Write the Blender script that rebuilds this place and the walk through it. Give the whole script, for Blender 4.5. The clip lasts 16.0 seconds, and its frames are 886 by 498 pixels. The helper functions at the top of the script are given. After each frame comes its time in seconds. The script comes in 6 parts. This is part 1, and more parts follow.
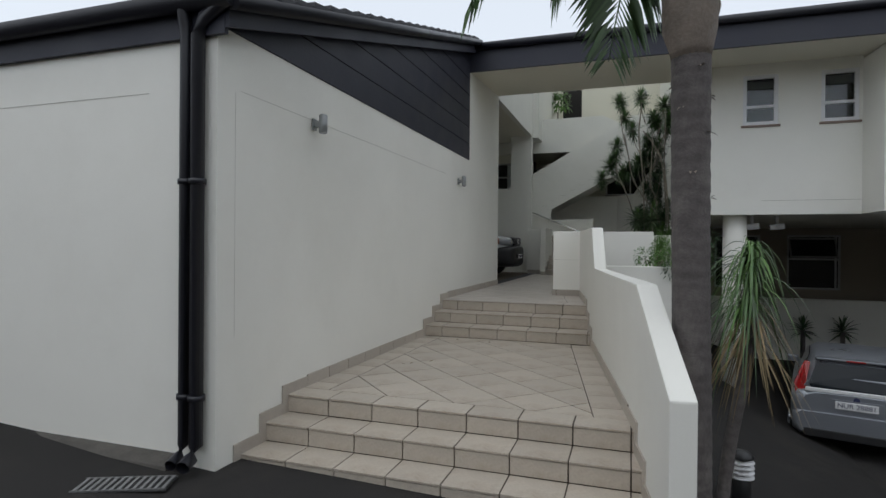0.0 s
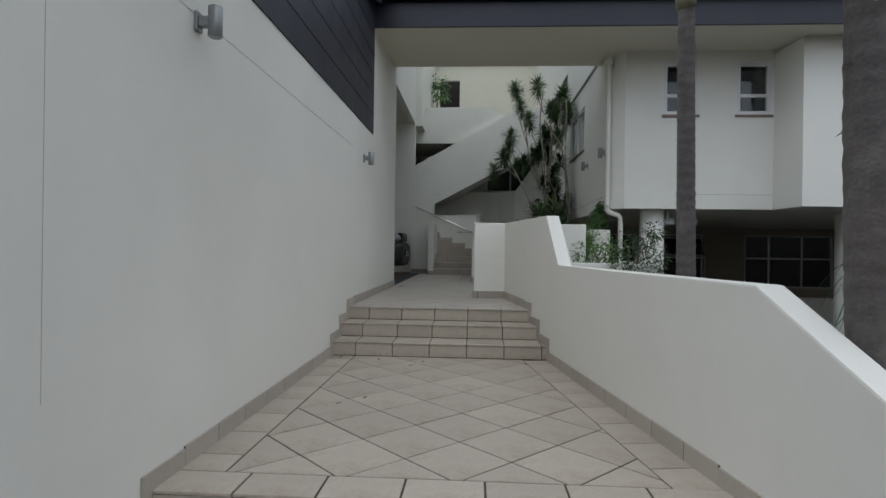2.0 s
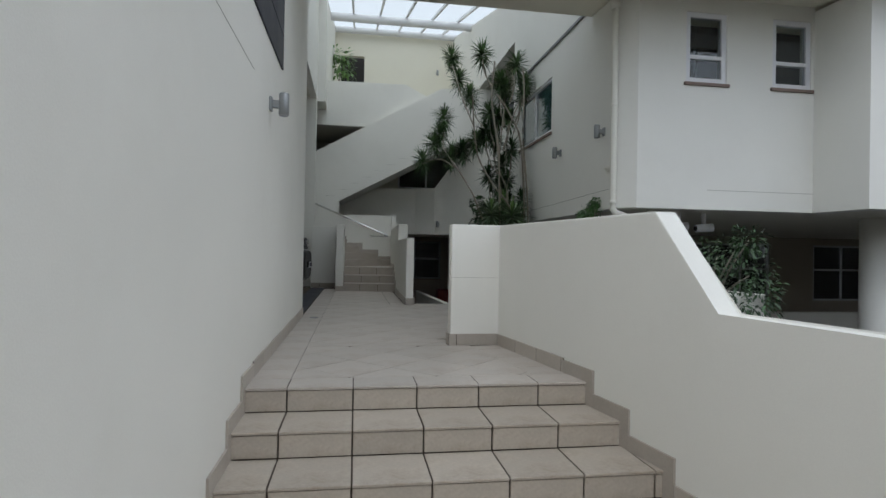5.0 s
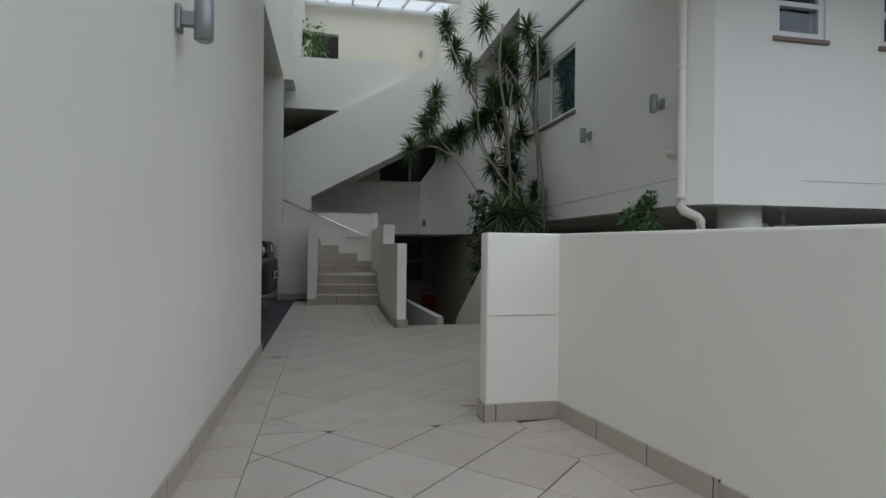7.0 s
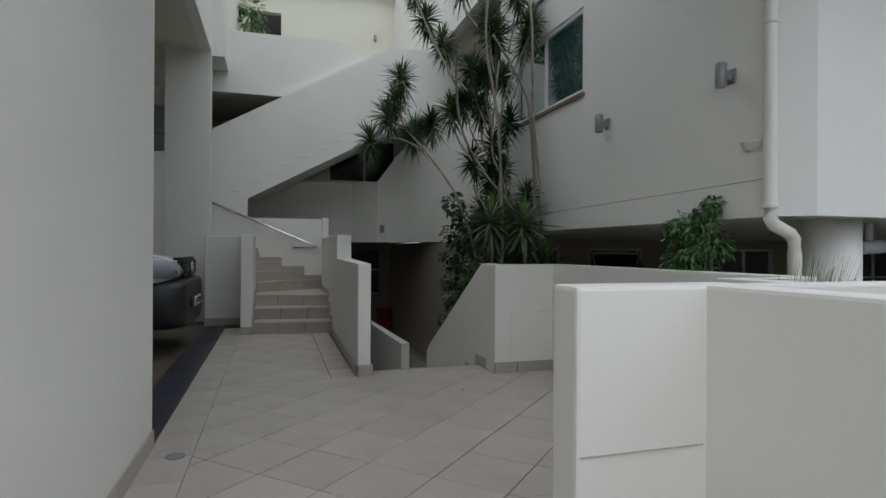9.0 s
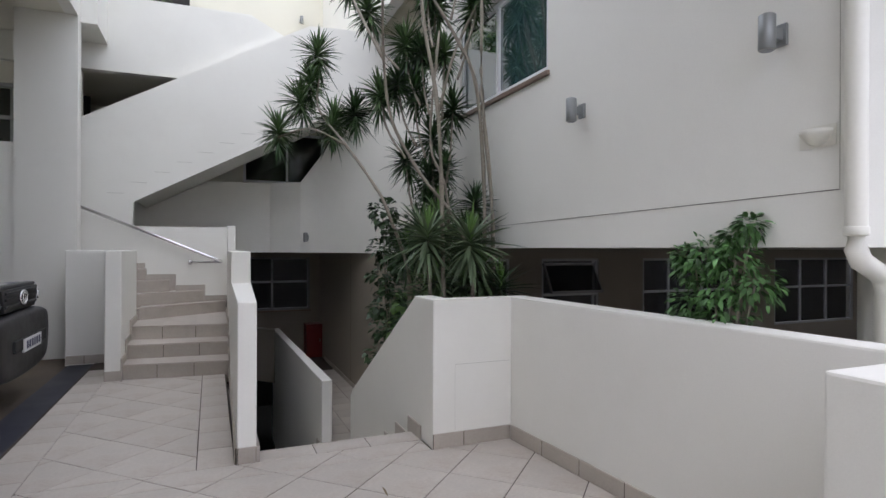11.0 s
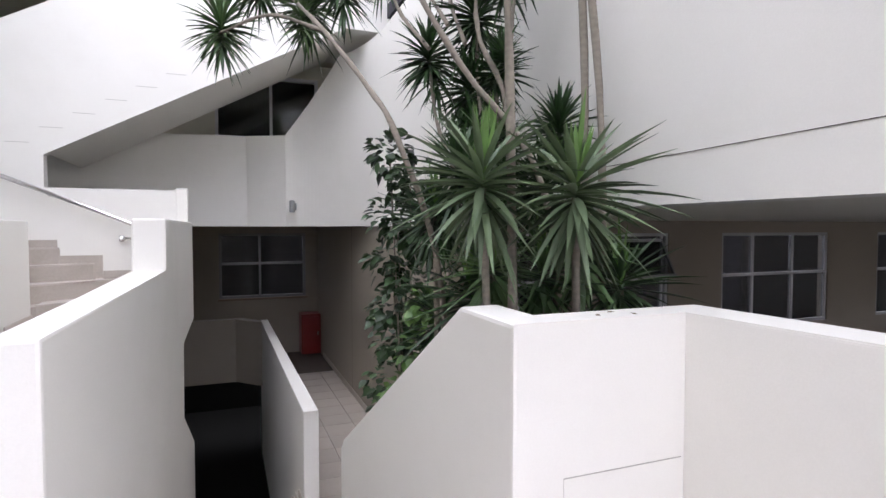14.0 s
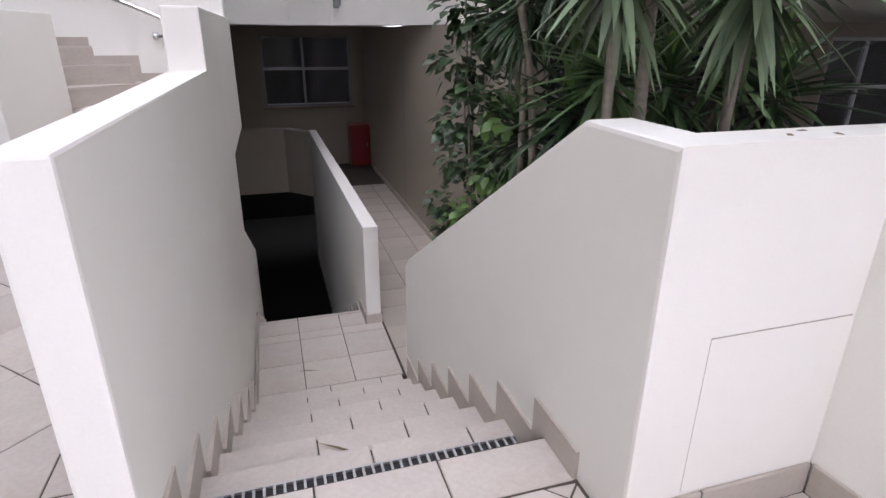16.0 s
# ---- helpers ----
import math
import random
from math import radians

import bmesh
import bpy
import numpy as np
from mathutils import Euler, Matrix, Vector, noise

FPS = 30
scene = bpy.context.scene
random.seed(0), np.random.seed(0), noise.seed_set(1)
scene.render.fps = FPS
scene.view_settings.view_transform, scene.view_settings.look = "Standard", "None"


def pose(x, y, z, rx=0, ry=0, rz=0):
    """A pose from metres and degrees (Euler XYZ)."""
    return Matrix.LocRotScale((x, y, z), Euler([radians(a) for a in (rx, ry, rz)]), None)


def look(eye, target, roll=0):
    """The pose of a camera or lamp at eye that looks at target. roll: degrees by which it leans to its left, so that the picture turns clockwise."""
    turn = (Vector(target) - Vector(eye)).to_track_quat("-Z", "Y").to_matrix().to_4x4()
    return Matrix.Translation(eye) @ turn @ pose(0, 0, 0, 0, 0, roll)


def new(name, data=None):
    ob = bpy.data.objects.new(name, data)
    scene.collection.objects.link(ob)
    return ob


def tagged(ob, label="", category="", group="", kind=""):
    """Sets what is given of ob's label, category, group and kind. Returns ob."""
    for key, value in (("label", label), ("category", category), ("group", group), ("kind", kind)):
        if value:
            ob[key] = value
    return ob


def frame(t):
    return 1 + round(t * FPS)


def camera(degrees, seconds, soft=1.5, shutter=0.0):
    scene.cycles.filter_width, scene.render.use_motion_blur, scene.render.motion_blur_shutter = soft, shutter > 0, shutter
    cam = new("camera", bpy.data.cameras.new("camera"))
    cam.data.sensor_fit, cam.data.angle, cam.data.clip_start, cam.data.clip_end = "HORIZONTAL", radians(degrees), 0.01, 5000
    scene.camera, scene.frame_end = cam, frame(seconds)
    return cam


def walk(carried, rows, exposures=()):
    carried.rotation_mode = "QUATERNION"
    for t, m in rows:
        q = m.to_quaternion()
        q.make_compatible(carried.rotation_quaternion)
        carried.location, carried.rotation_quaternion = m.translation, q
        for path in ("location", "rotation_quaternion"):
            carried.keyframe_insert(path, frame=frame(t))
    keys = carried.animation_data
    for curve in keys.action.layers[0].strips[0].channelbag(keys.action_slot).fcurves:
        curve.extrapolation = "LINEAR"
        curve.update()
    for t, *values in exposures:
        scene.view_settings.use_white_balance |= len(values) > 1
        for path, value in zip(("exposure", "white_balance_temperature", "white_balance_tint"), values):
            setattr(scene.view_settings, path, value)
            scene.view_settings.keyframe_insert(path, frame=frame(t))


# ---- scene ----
cam = camera(77.0, 16.0)
PATH = [
    (0, (1.818, -0.391, 1.819), (1.181, 1.505, 1.808), 0.5),
    (0.5, (1.465, -0.059, 1.806), (1.022, 1.891, 1.8), 0.8),
    (1, (1.103, 0.34, 1.772), (0.799, 2.316, 1.769), 0.8),
    (1.5, (0.789, 0.74, 1.741), (0.576, 2.729, 1.741), 0.8),
    (2, (0.511, 1.214, 1.707), (0.396, 3.211, 1.703), 0.8),
    (2.5, (0.213, 1.768, 1.632), (0.154, 3.767, 1.631), 0.9),
    (3, (-0.022, 2.329, 1.565), (0.004, 4.329, 1.568), 1.0),
    (3.5, (-0.245, 2.935, 1.519), (-0.154, 4.933, 1.526), 1.1),
    (4, (-0.373, 3.516, 1.532), (-0.175, 5.507, 1.546), 1.1),
    (4.5, (-0.407, 4.061, 1.678), (-0.138, 6.043, 1.694), 1.1),
    (7, (-0.455, 6.538, 1.999), (-0.052, 8.497, 1.997), 0.6),
    (7.5, (-0.479, 7.083, 2.006), (-0.042, 9.035, 2.008), 0.6),
    (8, (-0.465, 7.591, 2.025), (0.028, 9.529, 2.028), 0.6),
    (10.5, (0.054, 9.355, 2.464), (0.764, 11.224, 2.463), 0.1),
    (11, (0.265, 9.784, 2.434), (1.035, 11.63, 2.435), 0.2),
    (11.5, (0.431, 10.209, 2.441), (1.238, 12.039, 2.444), 0.2),
    (12, (0.615, 10.577, 2.423), (1.45, 12.394, 2.427), 0.3),
    (12.5, (0.797, 10.953, 2.44), (1.639, 12.767, 2.436), 0.2),
    (13, (0.953, 11.421, 2.405), (1.77, 13.247, 2.398), 0.0),
    (13.5, (1.011, 11.846, 2.375), (1.802, 13.683, 2.361), 0.0),
    (14, (1.005, 12.2, 2.343), (1.738, 14.06, 2.266), 0.0),
    (14.5, (0.971, 12.433, 2.326), (1.661, 14.296, 2.099), 0.2),
    (15, (0.97, 12.563, 2.303), (1.623, 14.407, 1.885), 0.3),
    (15.5, (0.968, 12.633, 2.286), (1.569, 14.446, 1.695), 0.5),
    (16, (0.969, 12.675, 2.277), (1.518, 14.456, 1.552), 0.4),
]
EXPOSURES = [
    (0.0, 0.27, 6190, 8), (1.5, 0.29, 6080, 8), (3.0, 0.48, 6030, 8), (4.5, 0.68, 6030, 8), (7.0, 0.56, 6030, 9), (8.0, 0.54, 6030, 9),
    (10.5, 1.48, 6060, 16), (11.5, 1.92, 6030, 20), (13.0, 2.36, 6040, 22), (14.5, 2.76, 6070, 24), (16.0, 2.57, 6100, 26),
]
walk(cam, [(t, look(eye, target, roll)) for t, eye, target, roll in PATH], EXPOSURES)

# ---- world, sun, exposure ----
world = bpy.data.worlds.new("overcast_sky")
scene.world = world
world.use_nodes = True
wn = world.node_tree.nodes
wl = world.node_tree.links
sky = wn.new("ShaderNodeTexSky")
sky.sky_type = "NISHITA"
sky.sun_disc = False
sky.sun_elevation = radians(62)
sky.sun_rotation = radians(200)
sky.air_density, sky.dust_density, sky.ozone_density = 1.0, 2.5, 1.0
greyer = wn.new("ShaderNodeHueSaturation")
greyer.inputs["Saturation"].default_value = 0.28
wl.new(sky.outputs[0], greyer.inputs["Color"])
cloud = wn.new("ShaderNodeMix")
cloud.data_type = "RGBA"
cloud.inputs["Factor"].default_value = 0.72
cloud.inputs["B"].default_value = (5.0, 5.2, 5.55, 1)
wl.new(greyer.outputs[0], cloud.inputs["A"])
wl.new(cloud.outputs["Result"], wn["Background"].inputs[0])
wn["Background"].inputs[1].default_value = 0.15

sun = new("sun", bpy.data.lights.new("sun", "SUN"))
sun.data.energy = 0.4
sun.data.angle = radians(110)
sun.data.color = (1.0, 0.97, 0.92)
sun.matrix_world = look((-1.0, -2.5, 16), (0, 0, 0))


# ---- materials ----
def mat(name, color, rough=0.6, metal=0.0, vary=0.06, scale=3.0, fine=60.0, bump=0.1, rand=0.0, island=0.0, stain=None, stain_amt=0.0, spec=0.5):
    m = bpy.data.materials.new(name)
    m.use_nodes = True
    n, l = m.node_tree.nodes, m.node_tree.links
    b = n["Principled BSDF"]
    b.inputs["Roughness"].default_value = rough
    b.inputs["Metallic"].default_value = metal
    b.inputs["Specular IOR Level"].default_value = spec
    geo = n.new("ShaderNodeTexCoord")
    big = n.new("ShaderNodeTexNoise")
    big.inputs["Scale"].default_value = scale
    big.inputs["Detail"].default_value = 5
    small = n.new("ShaderNodeTexNoise")
    small.inputs["Scale"].default_value = fine
    small.inputs["Detail"].default_value = 4
    for t in (big, small):
        l.new(geo.outputs["Object"], t.inputs["Vector"])
    mixv = n.new("ShaderNodeMath")
    mixv.operation = "MULTIPLY_ADD"
    mixv.inputs[1].default_value = 0.6
    l.new(big.outputs[0], mixv.inputs[0])
    half = n.new("ShaderNodeMath")
    half.operation = "MULTIPLY"
    half.inputs[1].default_value = 0.4
    l.new(small.outputs[0], half.inputs[0])
    l.new(half.outputs[0], mixv.inputs[2])
    val = n.new("ShaderNodeMapRange")
    val.inputs["From Min"].default_value, val.inputs["From Max"].default_value = 0.3, 0.7
    val.inputs["To Min"].default_value, val.inputs["To Max"].default_value = 1 - vary, 1 + vary
    l.new(mixv.outputs[0], val.inputs["Value"])
    out = val.outputs[0]
    for amount, node, sock in ((rand, "ShaderNodeObjectInfo", "Random"), (island, "ShaderNodeNewGeometry", "Random Per Island")):
        if amount:
            info = n.new(node)
            mr = n.new("ShaderNodeMapRange")
            mr.inputs["To Min"].default_value, mr.inputs["To Max"].default_value = 1 - amount, 1 + amount
            l.new(info.outputs[sock], mr.inputs["Value"])
            mu = n.new("ShaderNodeMath")
            mu.operation = "MULTIPLY"
            l.new(out, mu.inputs[0])
            l.new(mr.outputs[0], mu.inputs[1])
            out = mu.outputs[0]
    hsv = n.new("ShaderNodeHueSaturation")
    hsv.inputs["Color"].default_value = (*color, 1)
    l.new(out, hsv.inputs["Value"])
    col = hsv.outputs[0]
    if stain:
        st = n.new("ShaderNodeTexNoise")
        st.inputs["Scale"].default_value = scale * 0.45
        st.inputs["Detail"].default_value = 8
        st.inputs["Roughness"].default_value = 0.7
        l.new(geo.outputs["Object"], st.inputs["Vector"])
        sr = n.new("ShaderNodeMapRange")
        sr.inputs["From Min"].default_value, sr.inputs["From Max"].default_value = 0.5, 0.75
        sr.inputs["To Max"].default_value = stain_amt
        l.new(st.outputs[0], sr.inputs["Value"])
        mx = n.new("ShaderNodeMix")
        mx.data_type = "RGBA"
        l.new(sr.outputs[0], mx.inputs["Factor"])
        l.new(col, mx.inputs["A"])
        mx.inputs["B"].default_value = (*stain, 1)
        col = mx.outputs["Result"]
    l.new(col, b.inputs["Base Color"])
    rr = n.new("ShaderNodeMapRange")
    rr.inputs["To Min"].default_value, rr.inputs["To Max"].default_value = max(0.02, rough - 0.12), min(1, rough + 0.12)
    l.new(big.outputs[0], rr.inputs["Value"])
    l.new(rr.outputs[0], b.inputs["Roughness"])
    if bump:
        bp = n.new("ShaderNodeBump")
        bp.inputs["Strength"].default_value = bump
        bp.inputs["Distance"].default_value = 0.01
        l.new(small.outputs[0], bp.inputs["Height"])
        l.new(bp.outputs[0], b.inputs["Normal"])
    return m


PLASTER = mat("painted_plaster", (0.80, 0.785, 0.725), 0.62, vary=0.035, scale=0.9, fine=140, bump=0.06, stain=(0.60, 0.575, 0.50), stain_amt=0.24)
SOFFIT = mat("cream_soffit", (0.74, 0.71, 0.60), 0.7, vary=0.03, scale=0.8, fine=90, bump=0.06)
# Beige lowered for the undercroft and corridor, so some shade is in it.
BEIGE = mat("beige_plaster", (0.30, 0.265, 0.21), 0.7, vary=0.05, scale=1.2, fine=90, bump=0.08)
GROUT = mat("dark_grout", (0.07, 0.055, 0.043), 0.9, vary=0.2, scale=5, fine=80)
HAIR = mat("hairline_crack", (0.44, 0.42, 0.37), 0.8, vary=0.1)
TILE = mat("stone_tile", (0.49, 0.445, 0.395), 0.36, vary=0.13, scale=5.0, fine=48, bump=0.06, rand=0.05, stain=(0.33, 0.265, 0.21), stain_amt=0.75)
STEPTILE = mat("weathered_step_tile", (0.475, 0.42, 0.35), 0.4, vary=0.15, scale=5.0, fine=48, bump=0.07, rand=0.07, stain=(0.26, 0.195, 0.135), stain_amt=0.85)
SKIRT = mat("skirting_tile", (0.435, 0.39, 0.335), 0.4, vary=0.10, scale=4.0, fine=50, bump=0.05, rand=0.08, stain=(0.27, 0.23, 0.19), stain_amt=0.4)
DARK = mat("charcoal_paint", (0.017, 0.018, 0.030), 0.55, vary=0.15, scale=2.5, fine=40, bump=0.15)
DARKPIPE = mat("charcoal_pipe_paint", (0.012, 0.012, 0.017), 0.42, vary=0.15, scale=4, fine=40, bump=0.05)
ROOFTILE = mat("dark_roof_tile", (0.05, 0.05, 0.055), 0.7, vary=0.2, scale=4, fine=40, bump=0.3, island=0.2)
ASPHALT = mat("asphalt", (0.024, 0.0225, 0.0215), 0.9, vary=0.3, scale=2.0, fine=220, bump=0.6, stain=(0.055, 0.048, 0.041), stain_amt=0.55, spec=0.25)
CONCRETE = mat("grimy_concrete", (0.085, 0.078, 0.068), 0.9, vary=0.3, scale=5, fine=70, bump=0.4, stain=(0.035, 0.032, 0.028), stain_amt=0.7)
PAVER = mat("brown_paver", (0.11, 0.085, 0.06), 0.8, vary=0.3, scale=3.0, fine=60, bump=0.3)
WHITEFRAME = mat("white_aluminium", (0.75, 0.75, 0.76), 0.35, vary=0.02, bump=0.0)
GREYFRAME = mat("grey_aluminium", (0.22, 0.22, 0.22), 0.4, metal=0.3, vary=0.05, bump=0.0)
ALUFRAME = mat("pale_aluminium", (0.42, 0.42, 0.42), 0.4, metal=0.2, vary=0.05, bump=0.0)
SILL = mat("sill_tile", (0.20, 0.14, 0.11), 0.5, vary=0.1)
LAMPGREY = mat("grey_cast_aluminium", (0.30, 0.31, 0.31), 0.42, metal=0.5, vary=0.05, scale=8, bump=0.05)
CHROME = mat("polished_steel", (0.75, 0.75, 0.75), 0.12, metal=1.0, vary=0.02, bump=0.0)
WHITEPIPE = mat("white_pvc", (0.74, 0.72, 0.64), 0.4, vary=0.03, bump=0.0)
BLACKRUB = mat("black_rubber", (0.015, 0.015, 0.015), 0.7, vary=0.2, scale=20)
BLACKPL = mat("black_plastic", (0.02, 0.02, 0.021), 0.45, vary=0.15, scale=10, bump=0.1)
SILVER = mat("silver_car_paint", (0.29, 0.305, 0.335), 0.32, metal=0.55, vary=0.02, bump=0.0)
WHITECAR = mat("white_car_paint", (0.72, 0.73, 0.74), 0.25, vary=0.01, bump=0.0)
REDLENS = mat("red_lens", (0.30, 0.012, 0.012), 0.12, vary=0.03, bump=0.0)
AMBER = mat("amber_lens", (0.30, 0.11, 0.055), 0.15, vary=0.03, bump=0.0)
CLEARLENS = mat("clear_lens", (0.33, 0.34, 0.36), 0.12, metal=0.0, vary=0.03, bump=0.0)
PLATE = mat("number_plate_white", (0.72, 0.72, 0.72), 0.4, vary=0.02, bump=0.0)
INKBLUE = mat("plate_ink", (0.03, 0.035, 0.09), 0.5, vary=0.02, bump=0.0)
REDPAINT = mat("red_enamel", (0.20, 0.014, 0.011), 0.4, vary=0.05, bump=0.0)
SHEATH = mat("fibrous_palm_sheath", (0.20, 0.165, 0.135), 0.85, vary=0.3, scale=6, fine=50, bump=0.5, stain=(0.30, 0.28, 0.26), stain_amt=0.6)
BARK = mat("palm_bark", (0.105, 0.092, 0.088), 0.9, vary=0.3, scale=7, fine=50, bump=0.6, stain=(0.24, 0.22, 0.20), stain_amt=0.6)
CANE = mat("pale_cane_bark", (0.25, 0.22, 0.175), 0.8, vary=0.2, scale=9, fine=60, bump=0.4)
CROWNSHAFT = mat("olive_crownshaft", (0.125, 0.115, 0.07), 0.5, vary=0.2, scale=4, bump=0.05)
LEAF = mat("dracaena_leaf", (0.095, 0.165, 0.062), 0.42, vary=0.2, scale=2, fine=20, bump=0.0, island=0.5)
SHRUB = mat("mid_green_leaf", (0.085, 0.19, 0.055), 0.45, vary=0.2, scale=2, fine=20, bump=0.0, island=0.55)
YUCCA = mat("yucca_leaf", (0.115, 0.165, 0.085), 0.5, vary=0.2, scale=2, fine=20, bump=0.0, island=0.5)
LEAFNEW = mat("pale_green_leaf", (0.11, 0.21, 0.05), 0.42, vary=0.2, scale=2, fine=20, bump=0.0, island=0.35)
# Own colour of some shrubs; among dracaenas and yuccas it stands for shade.
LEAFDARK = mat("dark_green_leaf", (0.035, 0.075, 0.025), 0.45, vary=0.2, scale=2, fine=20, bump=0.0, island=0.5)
LEAFDRY = mat("dry_leaf", (0.20, 0.15, 0.08), 0.8, vary=0.25, scale=4, bump=0.0, island=0.3)
# Basement shade as colour: dim for the steps, near-black for floor and walls.
STEPSHADE = mat("shade_toned_concrete", (0.05, 0.048, 0.044), 0.9, vary=0.25, scale=3, fine=50, bump=0.2)
BASEMENTSHADE = mat("shade_black_concrete", (0.006, 0.006, 0.005), 0.95, vary=0.3, scale=3, fine=50, bump=0.3, spec=0.05)
SOIL = mat("soil", (0.045, 0.035, 0.026), 0.95, vary=0.3, scale=6, fine=60, bump=0.8)
CURTAIN = mat("pale_curtain", (0.35, 0.35, 0.36), 0.9, vary=0.1, scale=6)
# Near-black for the added sheets that stand for unlit rooms behind windows.
ROOMSHADE = mat("room_shade", (0.032, 0.03, 0.028), 0.9, vary=0.1, scale=2)



def ring_bands(m, per_metre, depth):
    """Dark leaf-scar rings up a trunk, slightly wavy."""
    n, l = m.node_tree.nodes, m.node_tree.links
    w = n.new("ShaderNodeTexWave")
    w.wave_type, w.bands_direction = "BANDS", "Z"
    w.inputs["Scale"].default_value = per_metre * 0.314
    w.inputs["Distortion"].default_value = 5.0
    w.inputs["Detail"].default_value = 3
    w.inputs["Detail Scale"].default_value = 2
    tc = n.new("ShaderNodeTexCoord")
    l.new(tc.outputs["Object"], w.inputs["Vector"])
    hsv = next(k for k in n if k.bl_idname == "ShaderNodeHueSaturation")
    old = hsv.inputs["Value"].links[0].from_socket
    mr = n.new("ShaderNodeMapRange")
    mr.inputs["To Min"].default_value, mr.inputs["To Max"].default_value = 1 - depth, 1 + depth * 0.6
    l.new(w.outputs["Fac"], mr.inputs["Value"])
    mu = n.new("ShaderNodeMath")
    mu.operation = "MULTIPLY"
    l.new(old, mu.inputs[0])
    l.new(mr.outputs[0], mu.inputs[1])
    l.new(mu.outputs[0], hsv.inputs["Value"])


ring_bands(BARK, 10.5, 0.13)
ring_bands(CANE, 28, 0.07)


def glass_mat(name, color, rough=0.02, trans=1.0):
    m = bpy.data.materials.new(name)
    m.use_nodes = True
    b = m.node_tree.nodes["Principled BSDF"]
    b.inputs["Base Color"].default_value = (*color, 1)
    b.inputs["Roughness"].default_value = rough
    b.inputs["Transmission Weight"].default_value = trans
    b.inputs["IOR"].default_value = 1.45
    return m


GLASS = glass_mat("window_glass", (0.75, 0.82, 0.84))
# Opaque dark teal puts the reflected foliage into the glass colour.
FROST = glass_mat("reflective_glass", (0.035, 0.075, 0.075), 0.015, 0.0)
FROST.node_tree.nodes["Principled BSDF"].inputs["IOR"].default_value = 2.6
CARGLASS = glass_mat("tinted_car_glass", (0.02, 0.024, 0.028), 0.06, 0.1)
CARGLASS.node_tree.nodes["Principled BSDF"].inputs["IOR"].default_value = 1.25


def sheet_glass(name, tint, gloss):
    """Thin dusty sheet: straight-through light with a little gloss."""
    m = bpy.data.materials.new(name)
    m.use_nodes = True
    n, l = m.node_tree.nodes, m.node_tree.links
    n.remove(n["Principled BSDF"])
    a = n.new("ShaderNodeBsdfTransparent")
    a.inputs["Color"].default_value = (*tint, 1)
    b = n.new("ShaderNodeBsdfGlossy")
    b.inputs["Roughness"].default_value = 0.1
    x = n.new("ShaderNodeMixShader")
    x.inputs[0].default_value = gloss
    l.new(a.outputs[0], x.inputs[1])
    l.new(b.outputs[0], x.inputs[2])
    l.new(x.outputs[0], n["Material Output"].inputs["Surface"])
    return m


# Shaded copy of window_glass: shade put in as dark tint, weaker sky reflection.
DARKGLASS = glass_mat("shaded_window_glass", (0.30, 0.31, 0.32))
DARKGLASS.node_tree.nodes["Principled BSDF"].inputs["IOR"].default_value = 1.25
ROOFGLASS = sheet_glass("roof_glazing", (0.88, 0.89, 0.88), 0.03)


# ---- mesh helpers ----
def link(name, bm, material, parent=None):
    me = bpy.data.meshes.new(name)
    bmesh.ops.recalc_face_normals(bm, faces=bm.faces[:])
    bm.to_mesh(me)
    bm.free()
    for mm in (material if isinstance(material, (list, tuple)) else (material,)):
        me.materials.append(mm)
    ob = new(name, me)
    if parent is not None:
        ob.parent = parent
    return ob


def part(name, bm, material, parent, label=""):
    return tagged(link(name, bm, material, parent), label)


def struct(name, bm, material, label, category):
    return tagged(link(name, bm, material), label, category, kind="structure")


def thing(name, x, y, z, label, category, group="", rz=0.0):
    ob = new(name)
    ob.matrix_basis = pose(x, y, z, 0, 0, rz)
    return tagged(ob, label, category, group)


def add_prism(bm, pts, axis, lo, hi, bevel=0.0, only=None):
    """Extrudes a plan polygon. axis z: pts are (x, y); axis x: (y, z); axis y: (x, z)."""
    def place(a, b, c):
        return {"z": (a, b, c), "x": (c, a, b), "y": (a, c, b)}[axis]
    bot = [bm.verts.new(place(a, b, lo)) for a, b in pts]
    top = [bm.verts.new(place(a, b, hi)) for a, b in pts]
    n = len(pts)
    faces = [bm.faces.new(bot), bm.faces.new(top)]
    for i in range(n):
        faces.append(bm.faces.new((bot[i], bot[(i + 1) % n], top[(i + 1) % n], top[i])))
    if bevel:
        edges = [e for e in {e for f in faces for e in f.edges} if only is None or only(e)]
        bmesh.ops.bevel(bm, geom=edges, offset=bevel, segments=2, affect="EDGES", profile=0.6)
    return bm


def prism(pts, axis, lo, hi, bevel=0.0, only=None):
    return add_prism(bmesh.new(), pts, axis, lo, hi, bevel, only)


def add_box(bm, x0, x1, y0, y1, z0, z1, bevel=0.0):
    return add_prism(bm, [(x0, y0), (x1, y0), (x1, y1), (x0, y1)], "z", z0, z1, bevel)


def box(x0, x1, y0, y1, z0, z1, bevel=0.0):
    return add_box(bmesh.new(), x0, x1, y0, y1, z0, z1, bevel)


